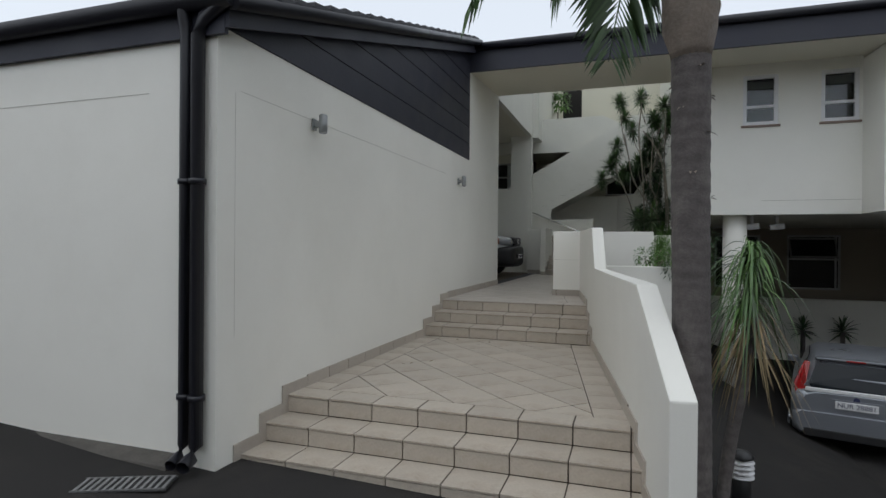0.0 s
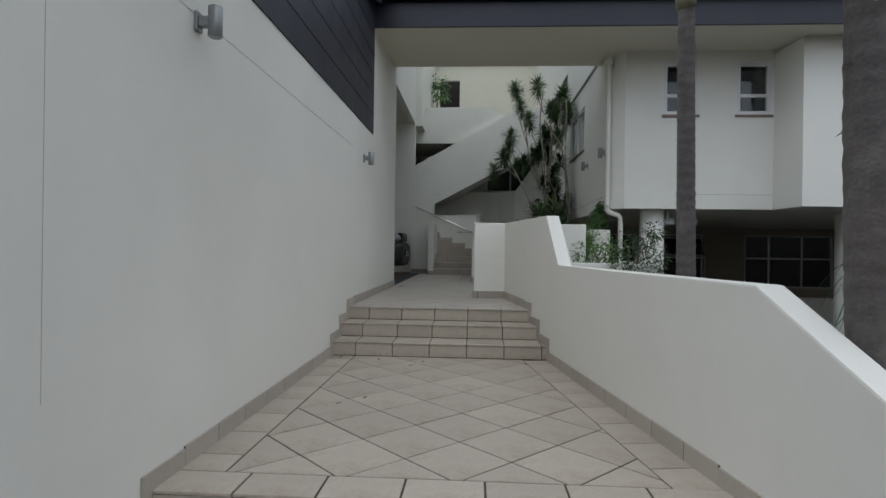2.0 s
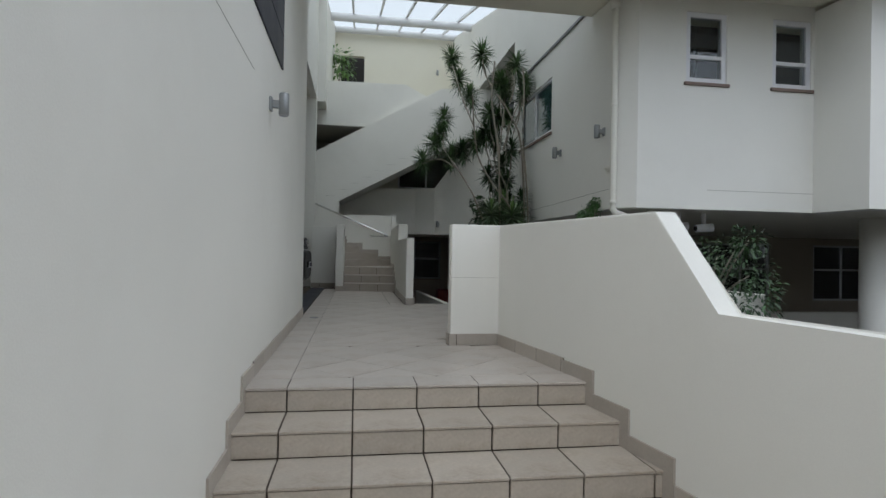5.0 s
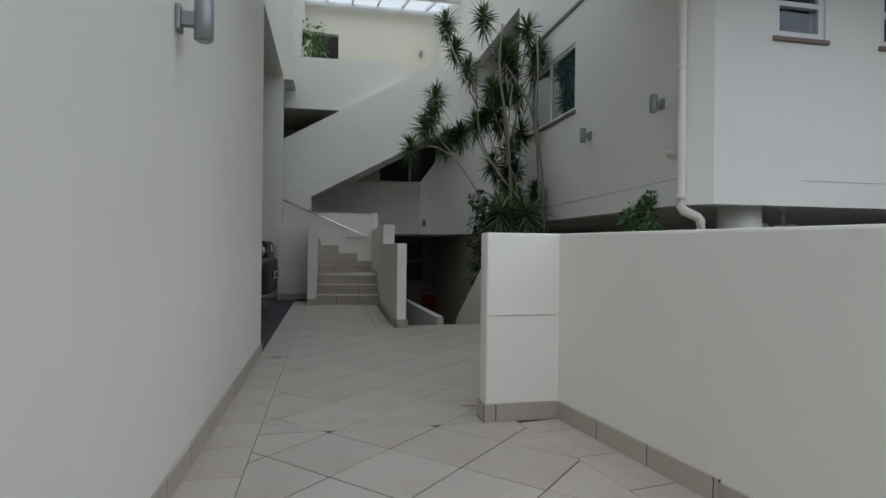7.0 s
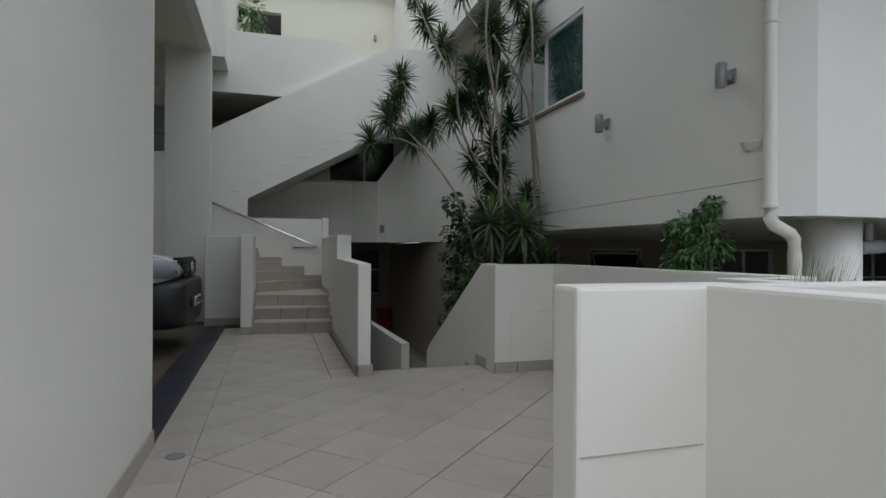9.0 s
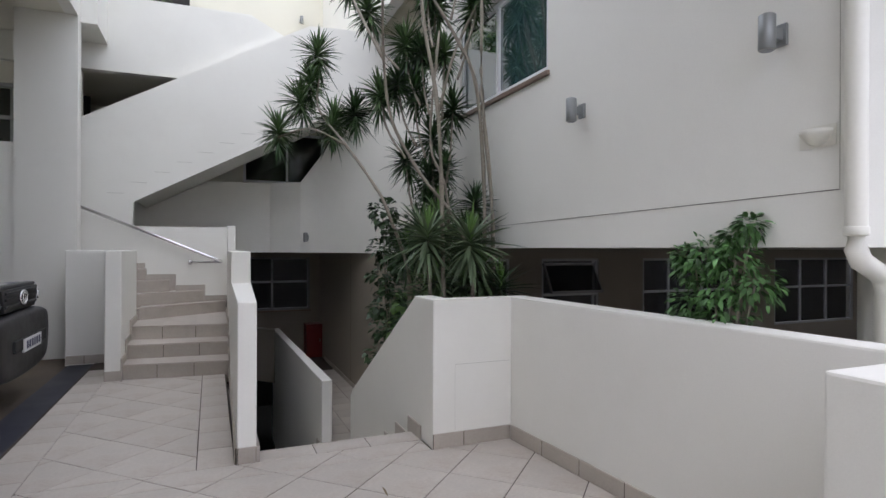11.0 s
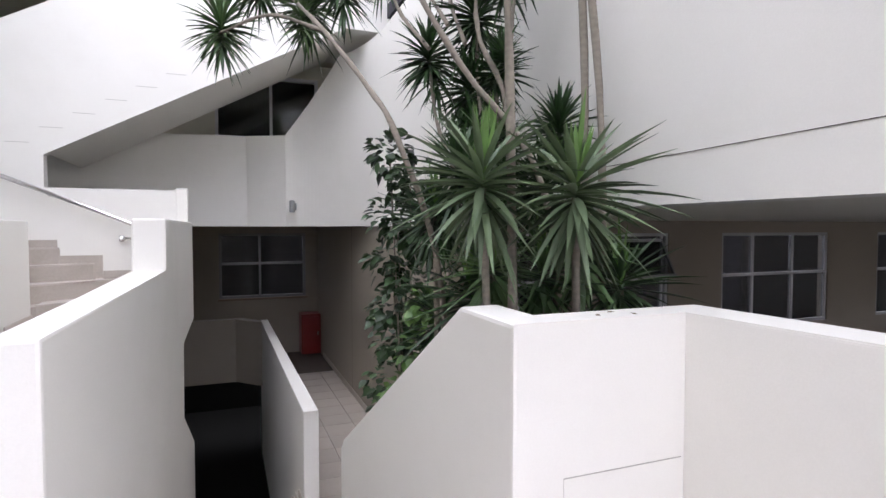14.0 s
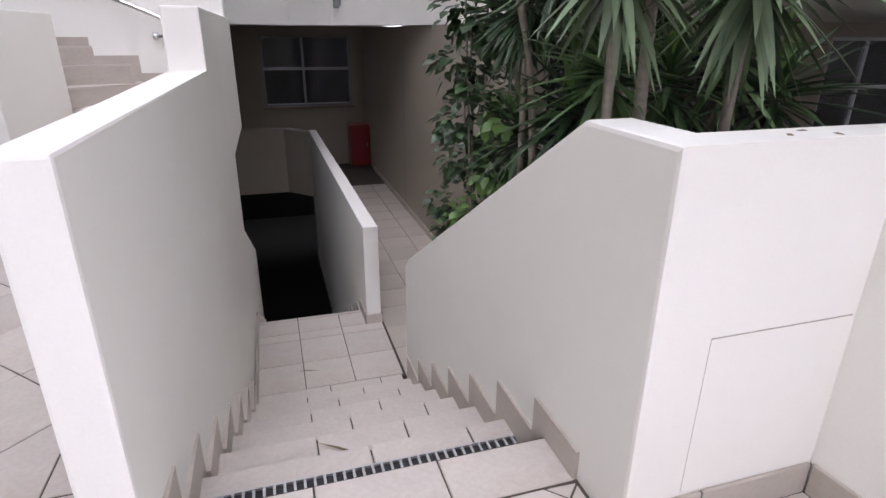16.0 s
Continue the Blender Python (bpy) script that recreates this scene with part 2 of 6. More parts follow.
def add_tube(bm, pts, radii, sides=10, caps=True):
    """A round tube along pts with a radius at each."""
    pts = [Vector(p) for p in pts]
    if not isinstance(radii, (list, tuple)):
        radii = [radii] * len(pts)
    rings = []
    up = Vector((0, 0, 1))
    for i, p in enumerate(pts):
        d = (pts[min(i + 1, len(pts) - 1)] - pts[max(i - 1, 0)]).normalized()
        side = d.cross(up)
        if side.length < 0.05:
            side = d.cross(Vector((0, 1, 0)))
        side.normalize()
        other = side.cross(d).normalized()
        rings.append([bm.verts.new(p + radii[i] * (math.cos(a) * side + math.sin(a) * other)) for a in [2 * math.pi * k / sides for k in range(sides)]])
    for r0, r1 in zip(rings, rings[1:]):
        for k in range(sides):
            f = bm.faces.new((r0[k], r0[(k + 1) % sides], r1[(k + 1) % sides], r1[k]))
            f.smooth = True
    if caps:
        bm.faces.new(rings[0])
        bm.faces.new(rings[-1])
    return bm


def tube(pts, radii, sides=10, caps=True):
    return add_tube(bmesh.new(), pts, radii, sides, caps)


def lathe(profile, sides=20, caps=True):
    """Turns a profile of (radius, z) round the z axis."""
    bm = bmesh.new()
    return add_tube_z(bm, profile, sides, caps)


def add_tube_z(bm, profile, sides=20, caps=True, cx=0.0, cy=0.0):
    rings = [[bm.verts.new((cx + r * math.cos(2 * math.pi * k / sides), cy + r * math.sin(2 * math.pi * k / sides), z)) for k in range(sides)] for r, z in profile]
    for r0, r1 in zip(rings, rings[1:]):
        for k in range(sides):
            bm.faces.new((r0[k], r0[(k + 1) % sides], r1[(k + 1) % sides], r1[k])).smooth = True
    if caps:
        bm.faces.new(rings[0])
        bm.faces.new(rings[-1])
    return bm


def wall_with_holes(axis, lo, hi, a0, a1, z0, z1, holes):
    """A wall slab with rectangular openings (a0, a1, z0, z1) right through it."""
    bm = bmesh.new()
    cuts_a = sorted({a0, a1, *[h[0] for h in holes], *[h[1] for h in holes]})
    cuts_z = sorted({z0, z1, *[h[2] for h in holes], *[h[3] for h in holes]})
    cell = {}
    for i in range(len(cuts_a) - 1):
        for j in range(len(cuts_z) - 1):
            ca, cz = (cuts_a[i] + cuts_a[i + 1]) / 2, (cuts_z[j] + cuts_z[j + 1]) / 2
            cell[i, j] = not any(h[0] < ca < h[1] and h[2] < cz < h[3] for h in holes)
    cache = {}

    def v(i, j, d):
        key = (i, j, d)
        if key not in cache:
            a, z, c = cuts_a[i], cuts_z[j], (lo, hi)[d]
            cache[key] = bm.verts.new((c, a, z) if axis == "x" else (a, c, z))
        return cache[key]
    for (i, j), solid in cell.items():
        if not solid:
            continue
        for d in (0, 1):
            bm.faces.new((v(i, j, d), v(i + 1, j, d), v(i + 1, j + 1, d), v(i, j + 1, d)))
        for di, dj, p, q in ((-1, 0, (i, j), (i, j + 1)), (1, 0, (i + 1, j), (i + 1, j + 1)), (0, -1, (i, j), (i + 1, j)), (0, 1, (i, j + 1), (i + 1, j + 1))):
            if not cell.get((i + di, j + dj), False):
                bm.faces.new((v(*p, 0), v(*q, 0), v(*q, 1), v(*p, 1)))
    return bm


# ---- levels and lines of the plan ----
R = 0.157                 # riser
DR = 0.1831               # riser of the descending flight
LAND, TERR, MIDL = 3 * R, 6 * R, -0.34
LW = -1.10                # face of the long wall beside the steps
RW = 2.91                 # face of the courtyard wall under the wing
PA, PB = (2.03, 2.88), (0.965, 9.84)     # inner line of the terrace parapet


def parx(y):
    return PA[0] + (PB[0] - PA[0]) * (y - PA[1]) / (PB[1] - PA[1])


def flight_left(y):
    """Left face of the wall between the flights, which thickens away from its end."""
    return 0.437 + 0.014 * (y - 13.89)


def flight_right(y):
    return 0.566 + 0.047 * min(y - 13.89, 2.1)


DRUN, D0 = 0.342, 14.10   # going of the descending flight and the line of its first riser
RS = 0.17                 # riser of the winding stair


def ground_z(x, y):
    if x < LW:
        return 0.12 + 0.05 * min(LW - x, 6)
    return float(np.interp(x, [LW, 1.0, 2.0, 2.9, 5.0], [0.12, 0.06, -0.12, -0.48, -1.32]))


# ---- ground ----
def build_ground():
    bm = bmesh.new()
    xs = [-3000, -60, -20, -9, -7.1, -5.1, LW, -0.3, 0.4, 1.0, 1.5, 2.0, 2.9, 3.8, 5.0, 7, 12, 25, 60, 3000]
    ys = [-3000, -60, -20, -6, 0, 3.0, 6, 9, 12, 16, 20, 60, 3000]
    grid = [[bm.verts.new((x, y, ground_z(x, y) if y < 12.5 or x > 2.9 else -2.9)) for x in xs] for y in ys]
    for j in range(len(ys) - 1):
        for i in range(len(xs) - 1):
            bm.faces.new((grid[j][i], grid[j][i + 1], grid[j + 1][i + 1], grid[j + 1][i]))
    return struct("ground", bm, ASPHALT, "dark worn asphalt driveway sloping beside the steps", "ground")


build_ground()


# ---- long building beside the steps ----
def build_left_building():
    y0, y1, xf = 3.0, 12.28, -9.0
    struct("wall_long", box(LW - 0.25, LW, y0, y1, -0.3, 3.452), PLASTER, "smooth cream painted plaster wall beside the steps", "wall")
    struct("wall_long_end", box(LW - 0.25, LW, 9.80, y1, 3.452, 5.30), PLASTER, "cream plaster pier above the long wall", "wall")
    struct("wall_front", box(xf, LW - 0.25, y0, y0 + 0.25, -0.3, 3.452), PLASTER, "cream plaster front wall beside the driveway", "wall")
    struct("wall_carport_side", box(-7.0, LW - 0.25, y1 - 0.25, y1, 0.3, 5.64), PLASTER, "cream plaster side wall of the carport", "wall")
    struct("trim_kerb_front", prism([(2.84, 0.10), (2.999, 0.10), (2.999, 0.215), (2.93, 0.205), (2.86, 0.165)], "x", xf, -1.42, 0.006), CONCRETE, "low grimy concrete fillet at the foot of the wall", "kerb")
    # thin movement joints
    struct("trim_joint_front", box(-9, -1.75, y0 - 0.003, y0 - 0.0005, 2.985, 2.989), HAIR, "thin hairline joint in the front wall", "wall joint")
    struct("trim_joint_long", box(LW + 0.0005, LW + 0.0025, 3.25, 8.4, 3.02, 3.0225), HAIR, "thin hairline joint in the long wall", "wall joint")
    struct("trim_joint_upright", box(LW + 0.0005, LW + 0.0015, 3.20, 3.2018, 1.1, 3.0), HAIR, "thin upright hairline joint in the long wall", "wall joint")
    # triangular gable of charcoal boards
    gable = new("gable_cladding")
    tagged(gable, "charcoal painted boarded gable triangle with diagonal joints", "cladding", kind="structure")

    def top(y):
        return 3.50 + (5.60 - 3.50) * (y - 3.0) / 6.9
    back = prism([(3.0, 3.452), (9.79, 3.452), (9.79, top(9.79)), (3.0, top(3.0))], "x", LW - 0.24, LW - 0.004)
    part("backing", back, DARKPIPE, gable)
    # boards lie level, one above another, cut off along the roof
    step = 0.305
    for k in range(7):
        lo, hi = 3.456 + k * step, min(3.456 + (k + 1) * step - 0.012, top(9.78))
        ya = 3.0 + max(0.0, (lo - 3.50) / 2.10 * 6.9)
        yb = 3.0 + max(0.0, (hi - 3.50) / 2.10 * 6.9)
        if yb < 9.78 and hi > lo:
            part("board", prism([(ya, lo), (9.785, lo), (9.785, hi), (yb, hi)], "x", LW - 0.003, LW + 0.013), DARK, gable)
    # roof slab, verge, gutters
    roof = new("roof_long")
    tagged(roof, "dark tiled pitched roof with charcoal verge and gutter", "roof", kind="structure")
    part("deck", prism([(2.96, 3.50), (9.95, 5.617), (9.95, 5.75), (2.96, 3.64)], "x", xf, LW + 0.10), DARK, roof)
    part("barge_board", prism([(2.96, 3.40), (9.9, 5.50), (9.9, 5.74), (2.96, 3.64)], "x", LW + 0.10, LW + 0.135), DARK, roof)
    part("verge_gutter", tube([(LW + 0.20, 2.92, 3.56), (LW + 0.20, 9.80, 5.66)], 0.058, 12), DARKPIPE, roof)
    rows = 24
    for i in range(rows):
        y = 2.92 + i * 6.9 / rows
        z = 3.645 + (y - 2.92) * 0.3035
        part("roof_tile", prism([(y, z), (y + 0.33, z + 0.075), (y + 0.33, z + 0.105), (y, z + 0.05)], "x", -9.0, LW + 0.16), ROOFTILE, roof)
    part("fascia_front", box(xf, LW + 0.10, 2.955, 2.995, 3.36, 3.62), DARK, roof)
    part("eave_gutter", tube([(xf, 2.90, 3.60), (LW + 0.20, 2.90, 3.60)], 0.075, 14), DARKPIPE, roof)
    part("ridge_cap", box(LW - 1.2, LW + 0.14, 9.86, 10.0, 5.70, 5.80, 0.02), ROOFTILE, roof)


build_left_building()


def build_downpipes():
    for x, y, r, topz, bend in ((-1.33, 2.935, 0.043, 3.50, (-1.33, 2.90)), (-1.215, 2.93, 0.05, 3.56, (-0.93, 2.92))):
        p = thing("downpipe", x, y, 0.16, "charcoal painted round downpipe with a bent shoe at the wall corner", "downpipe", "corner downpipes")
        pts = [(bend[0] - x, bend[1] - y, topz - 0.16 + 0.06), ((bend[0] - x) * 0.7, (bend[1] - y) * 0.7, topz - 0.17), ((bend[0] - x) * 0.2, (bend[1] - y) * 0.2, topz - 0.24), (0, 0, topz - 0.36), (0, 0, 0.16), (0.01, -0.06, 0.09), (0.03, -0.16, 0.06)]
        part("pipe", tube(pts, r, 16, False), DARKPIPE, p)
        for z in (0.5, 2.1):
            part("bracket", add_tube_z(bmesh.new(), [(r + 0.012, z), (r + 0.012, z + 0.04)], 16), DARKPIPE, p)


build_downpipes()


# ---- bridge roof across the passage, and wing ----
def build_bridge():
    b = new("roof_bridge")
    tagged(b, "cream soffit roof slab with a deep charcoal fascia", "roof", kind="structure")
    part("soffit", prism([(9.84, 5.13), (12.2, 5.285), (12.2, 5.35), (9.84, 5.19)], "x", LW - 0.2, 20.0), SOFFIT, b)
    part("fascia", box(LW - 0.02, 20.0, 9.78, 9.83, 5.115, 5.60), DARK, b, "deep charcoal fascia board")
    part("gutter", tube([(LW + 0.1, 9.72, 5.56), (20, 9.72, 5.56)], 0.07, 12), DARKPIPE, b)
    part("deck", prism([(9.78, 5.60), (12.2, 6.2), (12.2, 5.36), (9.84, 5.20)], "x", LW - 0.25, 20.0), DARK, b)


build_bridge()


def window_unit(name, x, y, z, w, h, transom, label, frame_mat, rz=0.0, sill=True, mullions=(), glass=None, fw=0.05):
    """A framed window with its face to -y of its own axes; origin at the lower left corner of the opening."""
    t = thing(name, x, y, z, label, "window", rz=rz)
    t["kind"] = "structure"
    fr = bmesh.new()
    d0, d1 = -0.01, 0.06
    add_box(fr, 0, fw, d0, d1, 0, h)
    add_box(fr, w - fw, w, d0, d1, 0, h)
    add_box(fr, fw, w - fw, d0, d1, 0, fw)
    add_box(fr, fw, w - fw, d0, d1, h - fw, h)
    part("window_frame", fr, frame_mat, t)
    xs = [fw, *mullions, w - fw]
    for m in mullions:
        part("mullion", box(m - 0.022, m + 0.022, d0 + 0.003, d1, fw, h - fw), frame_mat, t)
    zs = [fw, h - fw]
    if transom:
        part("transom", box(fw, w - fw, d0 + 0.002, d1, transom - 0.025, transom + 0.025), frame_mat, t)
        zs = [fw, transom, h - fw]
    for i in range(len(xs) - 1):
        for j in range(len(zs) - 1):
            p = part("pane", box(xs[i] + 0.004, xs[i + 1] - 0.004, 0.02, 0.026, zs[j] + 0.004, zs[j + 1] - 0.004), glass or GLASS, t)
            p.visible_shadow = False
    if sill:
        part("window_sill", box(-0.03, w + 0.03, -0.06, 0.04, -0.045, -0.003, 0.006), SILL, t)
    return t


def build_wing():
    front = 11.2
    wins = [(3.78, 4.36, 4.10, 5.02), (5.03, 5.61, 4.10, 5.02)]
    struct("wall_wing_front", wall_with_holes("y", front, front + 0.2, 3.12, 5.66, 2.45, 5.225, wins), PLASTER, "cream plaster upper wing wall above an open undercroft", "wall")
    struct("wall_wing_corner", prism([(3.12, 11.2), (3.12, 11.5), (RW + 0.15, 11.55), (RW, 11.52), (RW, 11.40)], "z", 2.45, 5.235), PLASTER, "chamfered cream plaster corner of the wing", "wall")
    struct("wall_wing_bay", prism([(5.661, 11.2), (5.70, 10.40), (20, 10.40), (20, 10.65), (5.95, 10.65), (5.95, 11.4), (5.661, 11.4)], "z", 2.45, 5.165), PLASTER, "cream plaster bay stepping forward from the wing", "wall")
    struct("ceiling_undercroft", prism([(RW + 0.2, 11.401), (5.951, 11.401), (5.951, 10.651), (20, 10.651), (20, 19.4), (RW + 0.2, 19.4)], "z", 2.458, 2.62), SOFFIT, "cream slab soffit above the undercroft", "ceiling")
    # Unseen roof, added so no sky light falls into the rooms behind the windows.
    struct("roof_wing", box(RW + 0.2, 20, 12.201, 19.6, 5.17, 5.35), DARK, "unseen dark flat roof added over the wing against sky light", "roof")
    struct("trim_wing_joint", box(4.1, 5.66, front - 0.004, front - 0.0005, 2.70, 2.706), HAIR, "hairline joint in the wing wall", "wall joint")
    for x0, x1, z0, z1 in wins:
        window_unit("window_wing", x0, front + 0.03, z0, x1 - x0, z1 - z0, 0.34, "small white aluminium two-pane window with dark sill", WHITEFRAME, fw=0.065)
        struct("backdrop_wing_room", box(x0 - 0.3, x1 + 0.3, front + 1.2, front + 1.25, z0 - 0.3, 5.05), ROOMSHADE, "near-black sheet standing for the dim room behind a window", "interior wall")
    # courtyard side wall
    cw = (13.82, 15.62, 3.96, 4.92)
    struct("wall_court_right", wall_with_holes("x", RW, RW + 0.2, 11.52, 16.2, 2.45, 6.4, [cw]), PLASTER, "tall cream plaster courtyard wall with lamps", "wall")
    struct("wall_court_upper", prism([(12.2, 6.401), (16.2, 6.401), (24.2, 6.401), (24.2, 9.5), (16.2, 7.4), (12.2, 6.45)], "x", RW, RW + 0.2), PLASTER, "high cream plaster courtyard wall under the canopy", "wall")
    window_unit("window_court", RW + 0.03, cw[1], cw[2], cw[1] - cw[0], cw[3] - cw[2], 0, "wide white sliding window with reflected teal in its glass colour", WHITEFRAME, rz=-90, mullions=(0.85,), glass=FROST)
    struct("trim_court_joint", prism([(11.43, 2.7125), (19.0, 2.602), (19.0, 2.605), (11.43, 2.7155)], "x", RW - 0.003, RW - 0.0005), GROUT, "thin dark joint line along the courtyard wall", "wall joint")
    struct("trim_court_joint_upright", box(RW - 0.003, RW - 0.0005, 11.428, 11.4305, 2.716, 5.2), HAIR, "thin upright joint line beside the downpipe", "wall joint")
    # undercroft rear wall and its windows
    holes = [(4.4, 5.7, 0.58, 2.25), (6.44, 7.86, 0.58, 2.25), (9.04, 11.76, 0.58, 2.25), (13.22, 16.3, 0.58, 2.25)]
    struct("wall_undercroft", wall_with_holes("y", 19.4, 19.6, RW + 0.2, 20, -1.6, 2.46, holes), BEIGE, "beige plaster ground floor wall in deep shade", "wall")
    for (x0, x1, z0, z1), mull in zip(holes, ((0.65,), (1.30,), (0.77, 1.78), (1.0, 2.0))):
        window_unit("window_ground", x0, 19.43, z0, x1 - x0, z1 - z0, 0.93, "grey aluminium ground floor window in the shade", ALUFRAME, mullions=mull, sill=False, glass=DARKGLASS)
    struct("backdrop_ground_room", box(RW, 20, 21.0, 21.05, -1.2, 2.5), ROOMSHADE, "near-black sheet standing for dim rooms behind the ground floor windows", "interior wall")
    struct("wall_undercroft_planter", box(3.4, 20, 17.6, 17.8, -1.6, 0.42), PLASTER, "low white planter wall in the undercroft", "wall")
    struct("wall_undercroft_end", box(20, 20.2, 10.6, 21, -1.2, 7.4), PLASTER, "plaster end wall of the wing", "wall")
    for cx, cy in ((3.73, 11.6), (7.35, 11.85), (11.8, 11.85)):
        c = thing("column", cx, cy, -1.34, "round cream painted concrete column under the wing", "column", "undercroft columns")
        part("shaft", lathe([(0.21, 0.0), (0.21, 3.795)], 28), PLASTER, c)
        part("base", lathe([(0.235, 0.0), (0.235, 0.12)], 28), PLASTER, c)


build_wing()


# ---- steps, landing, terrace: solid bases ----
STEP_Y = [3.28, 3.60, 3.92]
UP_Y = [7.47, 7.87, 8.26]


def build_bases():
    G = 0.018          # tile thickness above the base
    low = [(STEP_Y[0], R), (STEP_Y[1], 2 * R), (STEP_Y[2], 3 * R)]
    for (y, z), y2 in zip(low, STEP_Y[1:] + [UP_Y[0]]):
        struct("floor_step", prism([(LW, y + G), (parx(y) - 0.002, y + G), (parx(y2) - 0.002, y2 + G + 0.02), (LW, y2 + G + 0.02)], "z", -1.0, z - 0.0045), GROUT, "mortar bed under the tiled steps", "step")
    for y, z, y2 in ((UP_Y[0], LAND + R, UP_Y[1]), (UP_Y[1], LAND + 2 * R, UP_Y[2]), (UP_Y[2], LAND + 3 * R, 9.80)):
        struct("floor_step", prism([(LW, y + G), (parx(y) - 0.002, y + G), (parx(y2) - 0.002, y2 + G), (LW, y2 + G)], "z", -0.5, z - 0.0032), GROUT, "mortar bed under the tiled steps", "step")
    # terrace bed
    struct("floor_terrace", prism([(LW - 0.02, 9.815), (0.496, 9.815), (0.496, 9.97), (2.05, 9.97), (2.05, 10.95), (2.65, 10.95), (2.46, 13.64), (1.80, 13.64), (1.80, 14.10), (0.44, 14.10), (0.44, 18.2), (LW - 0.02, 18.2), (LW - 0.02, 12.3)], "z", -0.3, TERR - 0.0045), GROUT, "mortar bed under the terrace tiles", "floor")


build_bases()


# ---- parapets ----
def slab_wall(p0, p1, thick, profile):
    """Upright wall along p0-p1 (inner face), thick to its right side; profile: list of (distance along, z top); bottom at the first two z values given."""
    a, b = Vector((*p0, 0)), Vector((*p1, 0))
    d = (b - a).normalized()
    nrm = Vector((d.y, -d.x, 0))
    bm = bmesh.new()
    va = [bm.verts.new(a + d * s + Vector((0, 0, z))) for s, z in profile]
    vb = [bm.verts.new(a + d * s + nrm * thick + Vector((0, 0, z))) for s, z in profile]
    n = len(profile)
    fs = [bm.faces.new(va), bm.faces.new(vb)]
    for i in range(n):
        fs.append(bm.faces.new((va[i], va[(i + 1) % n], vb[(i + 1) % n], vb[i])))
    bmesh.ops.bevel(bm, geom=list({e for f in fs for e in f.edges}), offset=0.014, segments=2, affect="EDGES", profile=0.6)
    return bm


def build_parapets():
    ln = math.dist(PA, PB)
    k = ln / (PB[1] - PA[1])
    bm = slab_wall(PA, PB, 0.15, [(0, -1.0), (ln, -1.0), (ln, 2.10), ((7.585 - 2.88) * k, 2.09), ((7.11 - 2.88) * k, 1.53), ((3.98 - 2.88) * k, 1.55), (0, 0.985)])
    struct("wall_parapet_steps", bm, PLASTER, "cream plaster parapet with sloping and stepped top beside the steps", "parapet")
    struct("wall_parapet_pier", box(0.497, 1.15, 9.82, 9.97, TERR - 0.2, 2.10, 0.014), PLASTER, "square cream plaster pier ending the parapet", "parapet")
    struct("wall_parapet_return", box(1.151, 2.20, 9.83, 9.965, -1.2, 2.095, 0.01), PLASTER, "cream plaster return wall behind the pier", "parapet")
    struct("wall_planter_side", prism([(2.06, 9.97), (2.20, 9.97), (2.20, 10.81), (2.66, 10.81), (2.66, 10.95), (2.06, 10.95)], "z", -1.2, 2.055, 0.012), PLASTER, "cream plaster corner wall of the raised planter", "parapet")
    struct("wall_parapet_long", prism([(2.466, 13.80), (2.466, 13.65), (2.655, 10.951), (2.83, 10.951), (2.655, 13.80)], "z", -1.2, 2.055, 0.012), PLASTER, "long cream plaster parapet of the terrace", "parapet")
    struct("wall_planter_front", box(parx(8.8) + 0.155, 2.95, 8.70, 8.83, -1.2, 1.53, 0.012), PLASTER, "low cream plaster planter wall below the terrace", "parapet")
    struct("wall_planter_outer", box(2.82, 2.95, 8.832, 10.94, -1.2, 1.53, 0.012), PLASTER, "low cream plaster planter wall below the terrace", "parapet")
    struct("floor_planter_soil", prism([(1.28, 8.832), (2.818, 8.832), (2.818, 10.80), (2.205, 10.80), (2.205, 9.815), (1.16, 9.815)], "z", 0.6, 1.43), SOIL, "dark soil in the terrace planter", "soil")
    # court parapet and the sloping wall by the descending flight
    struct("wall_parapet_flight", prism([(13.65, -1.0), (16.30, -1.0), (16.30, 0.70), (16.18, 0.80), (14.05, 2.055), (13.65, 2.055)], "x", 1.80, 1.95, 0.014, lambda e: all(v.co.x < 1.81 for v in e.verts)), PLASTER, "cream plaster wall sloping down beside the descending flight", "parapet")
    struct("wall_parapet_face", box(1.95, 2.465, 13.65, 13.79, -1.2, 2.055), PLASTER, "cream plaster pier face at the head of the descending flight", "parapet")
    struct("trim_pier_joint", box(1.98, 2.45, 13.646, 13.6495, 1.5595, 1.5615), HAIR, "hairline joint in the pier", "wall joint")
    struct("trim_pier_joint_upright", box(1.98, 1.9807, 13.6485, 13.6496, 1.06, 1.56), HAIR, "faint upright hairline in the pier", "wall joint")
    struct("trim_pillar_joint", box(0.51, 0.955, 9.815, 9.8195, 1.590, 1.5925), HAIR, "hairline joint in the pier", "wall joint")
    # wall between the rising and descending flights
    side = [(13.89, TERR - 0.1), (15.0, -0.4), (17.2, -2.6), (19.06, -2.6), (19.06, -0.08), (17.5, 0.67), (17.58, 1.33), (19.36, 1.27), (19.36, 2.40), (16.15, 2.40), (16.15, 2.06), (13.89, 2.06)]
    bm = prism(side, "x", 0.0, 1.0)
    for v in bm.verts:
        v.co.x = flight_left(v.co.y) if v.co.x < 0.5 else flight_right(v.co.y)
    bmesh.ops.bevel(bm, geom=bm.edges[:], offset=0.012, segments=2, affect="EDGES", profile=0.6)
    struct("wall_flights", bm, PLASTER, "cream plaster wall between the rising and descending flights", "parapet")
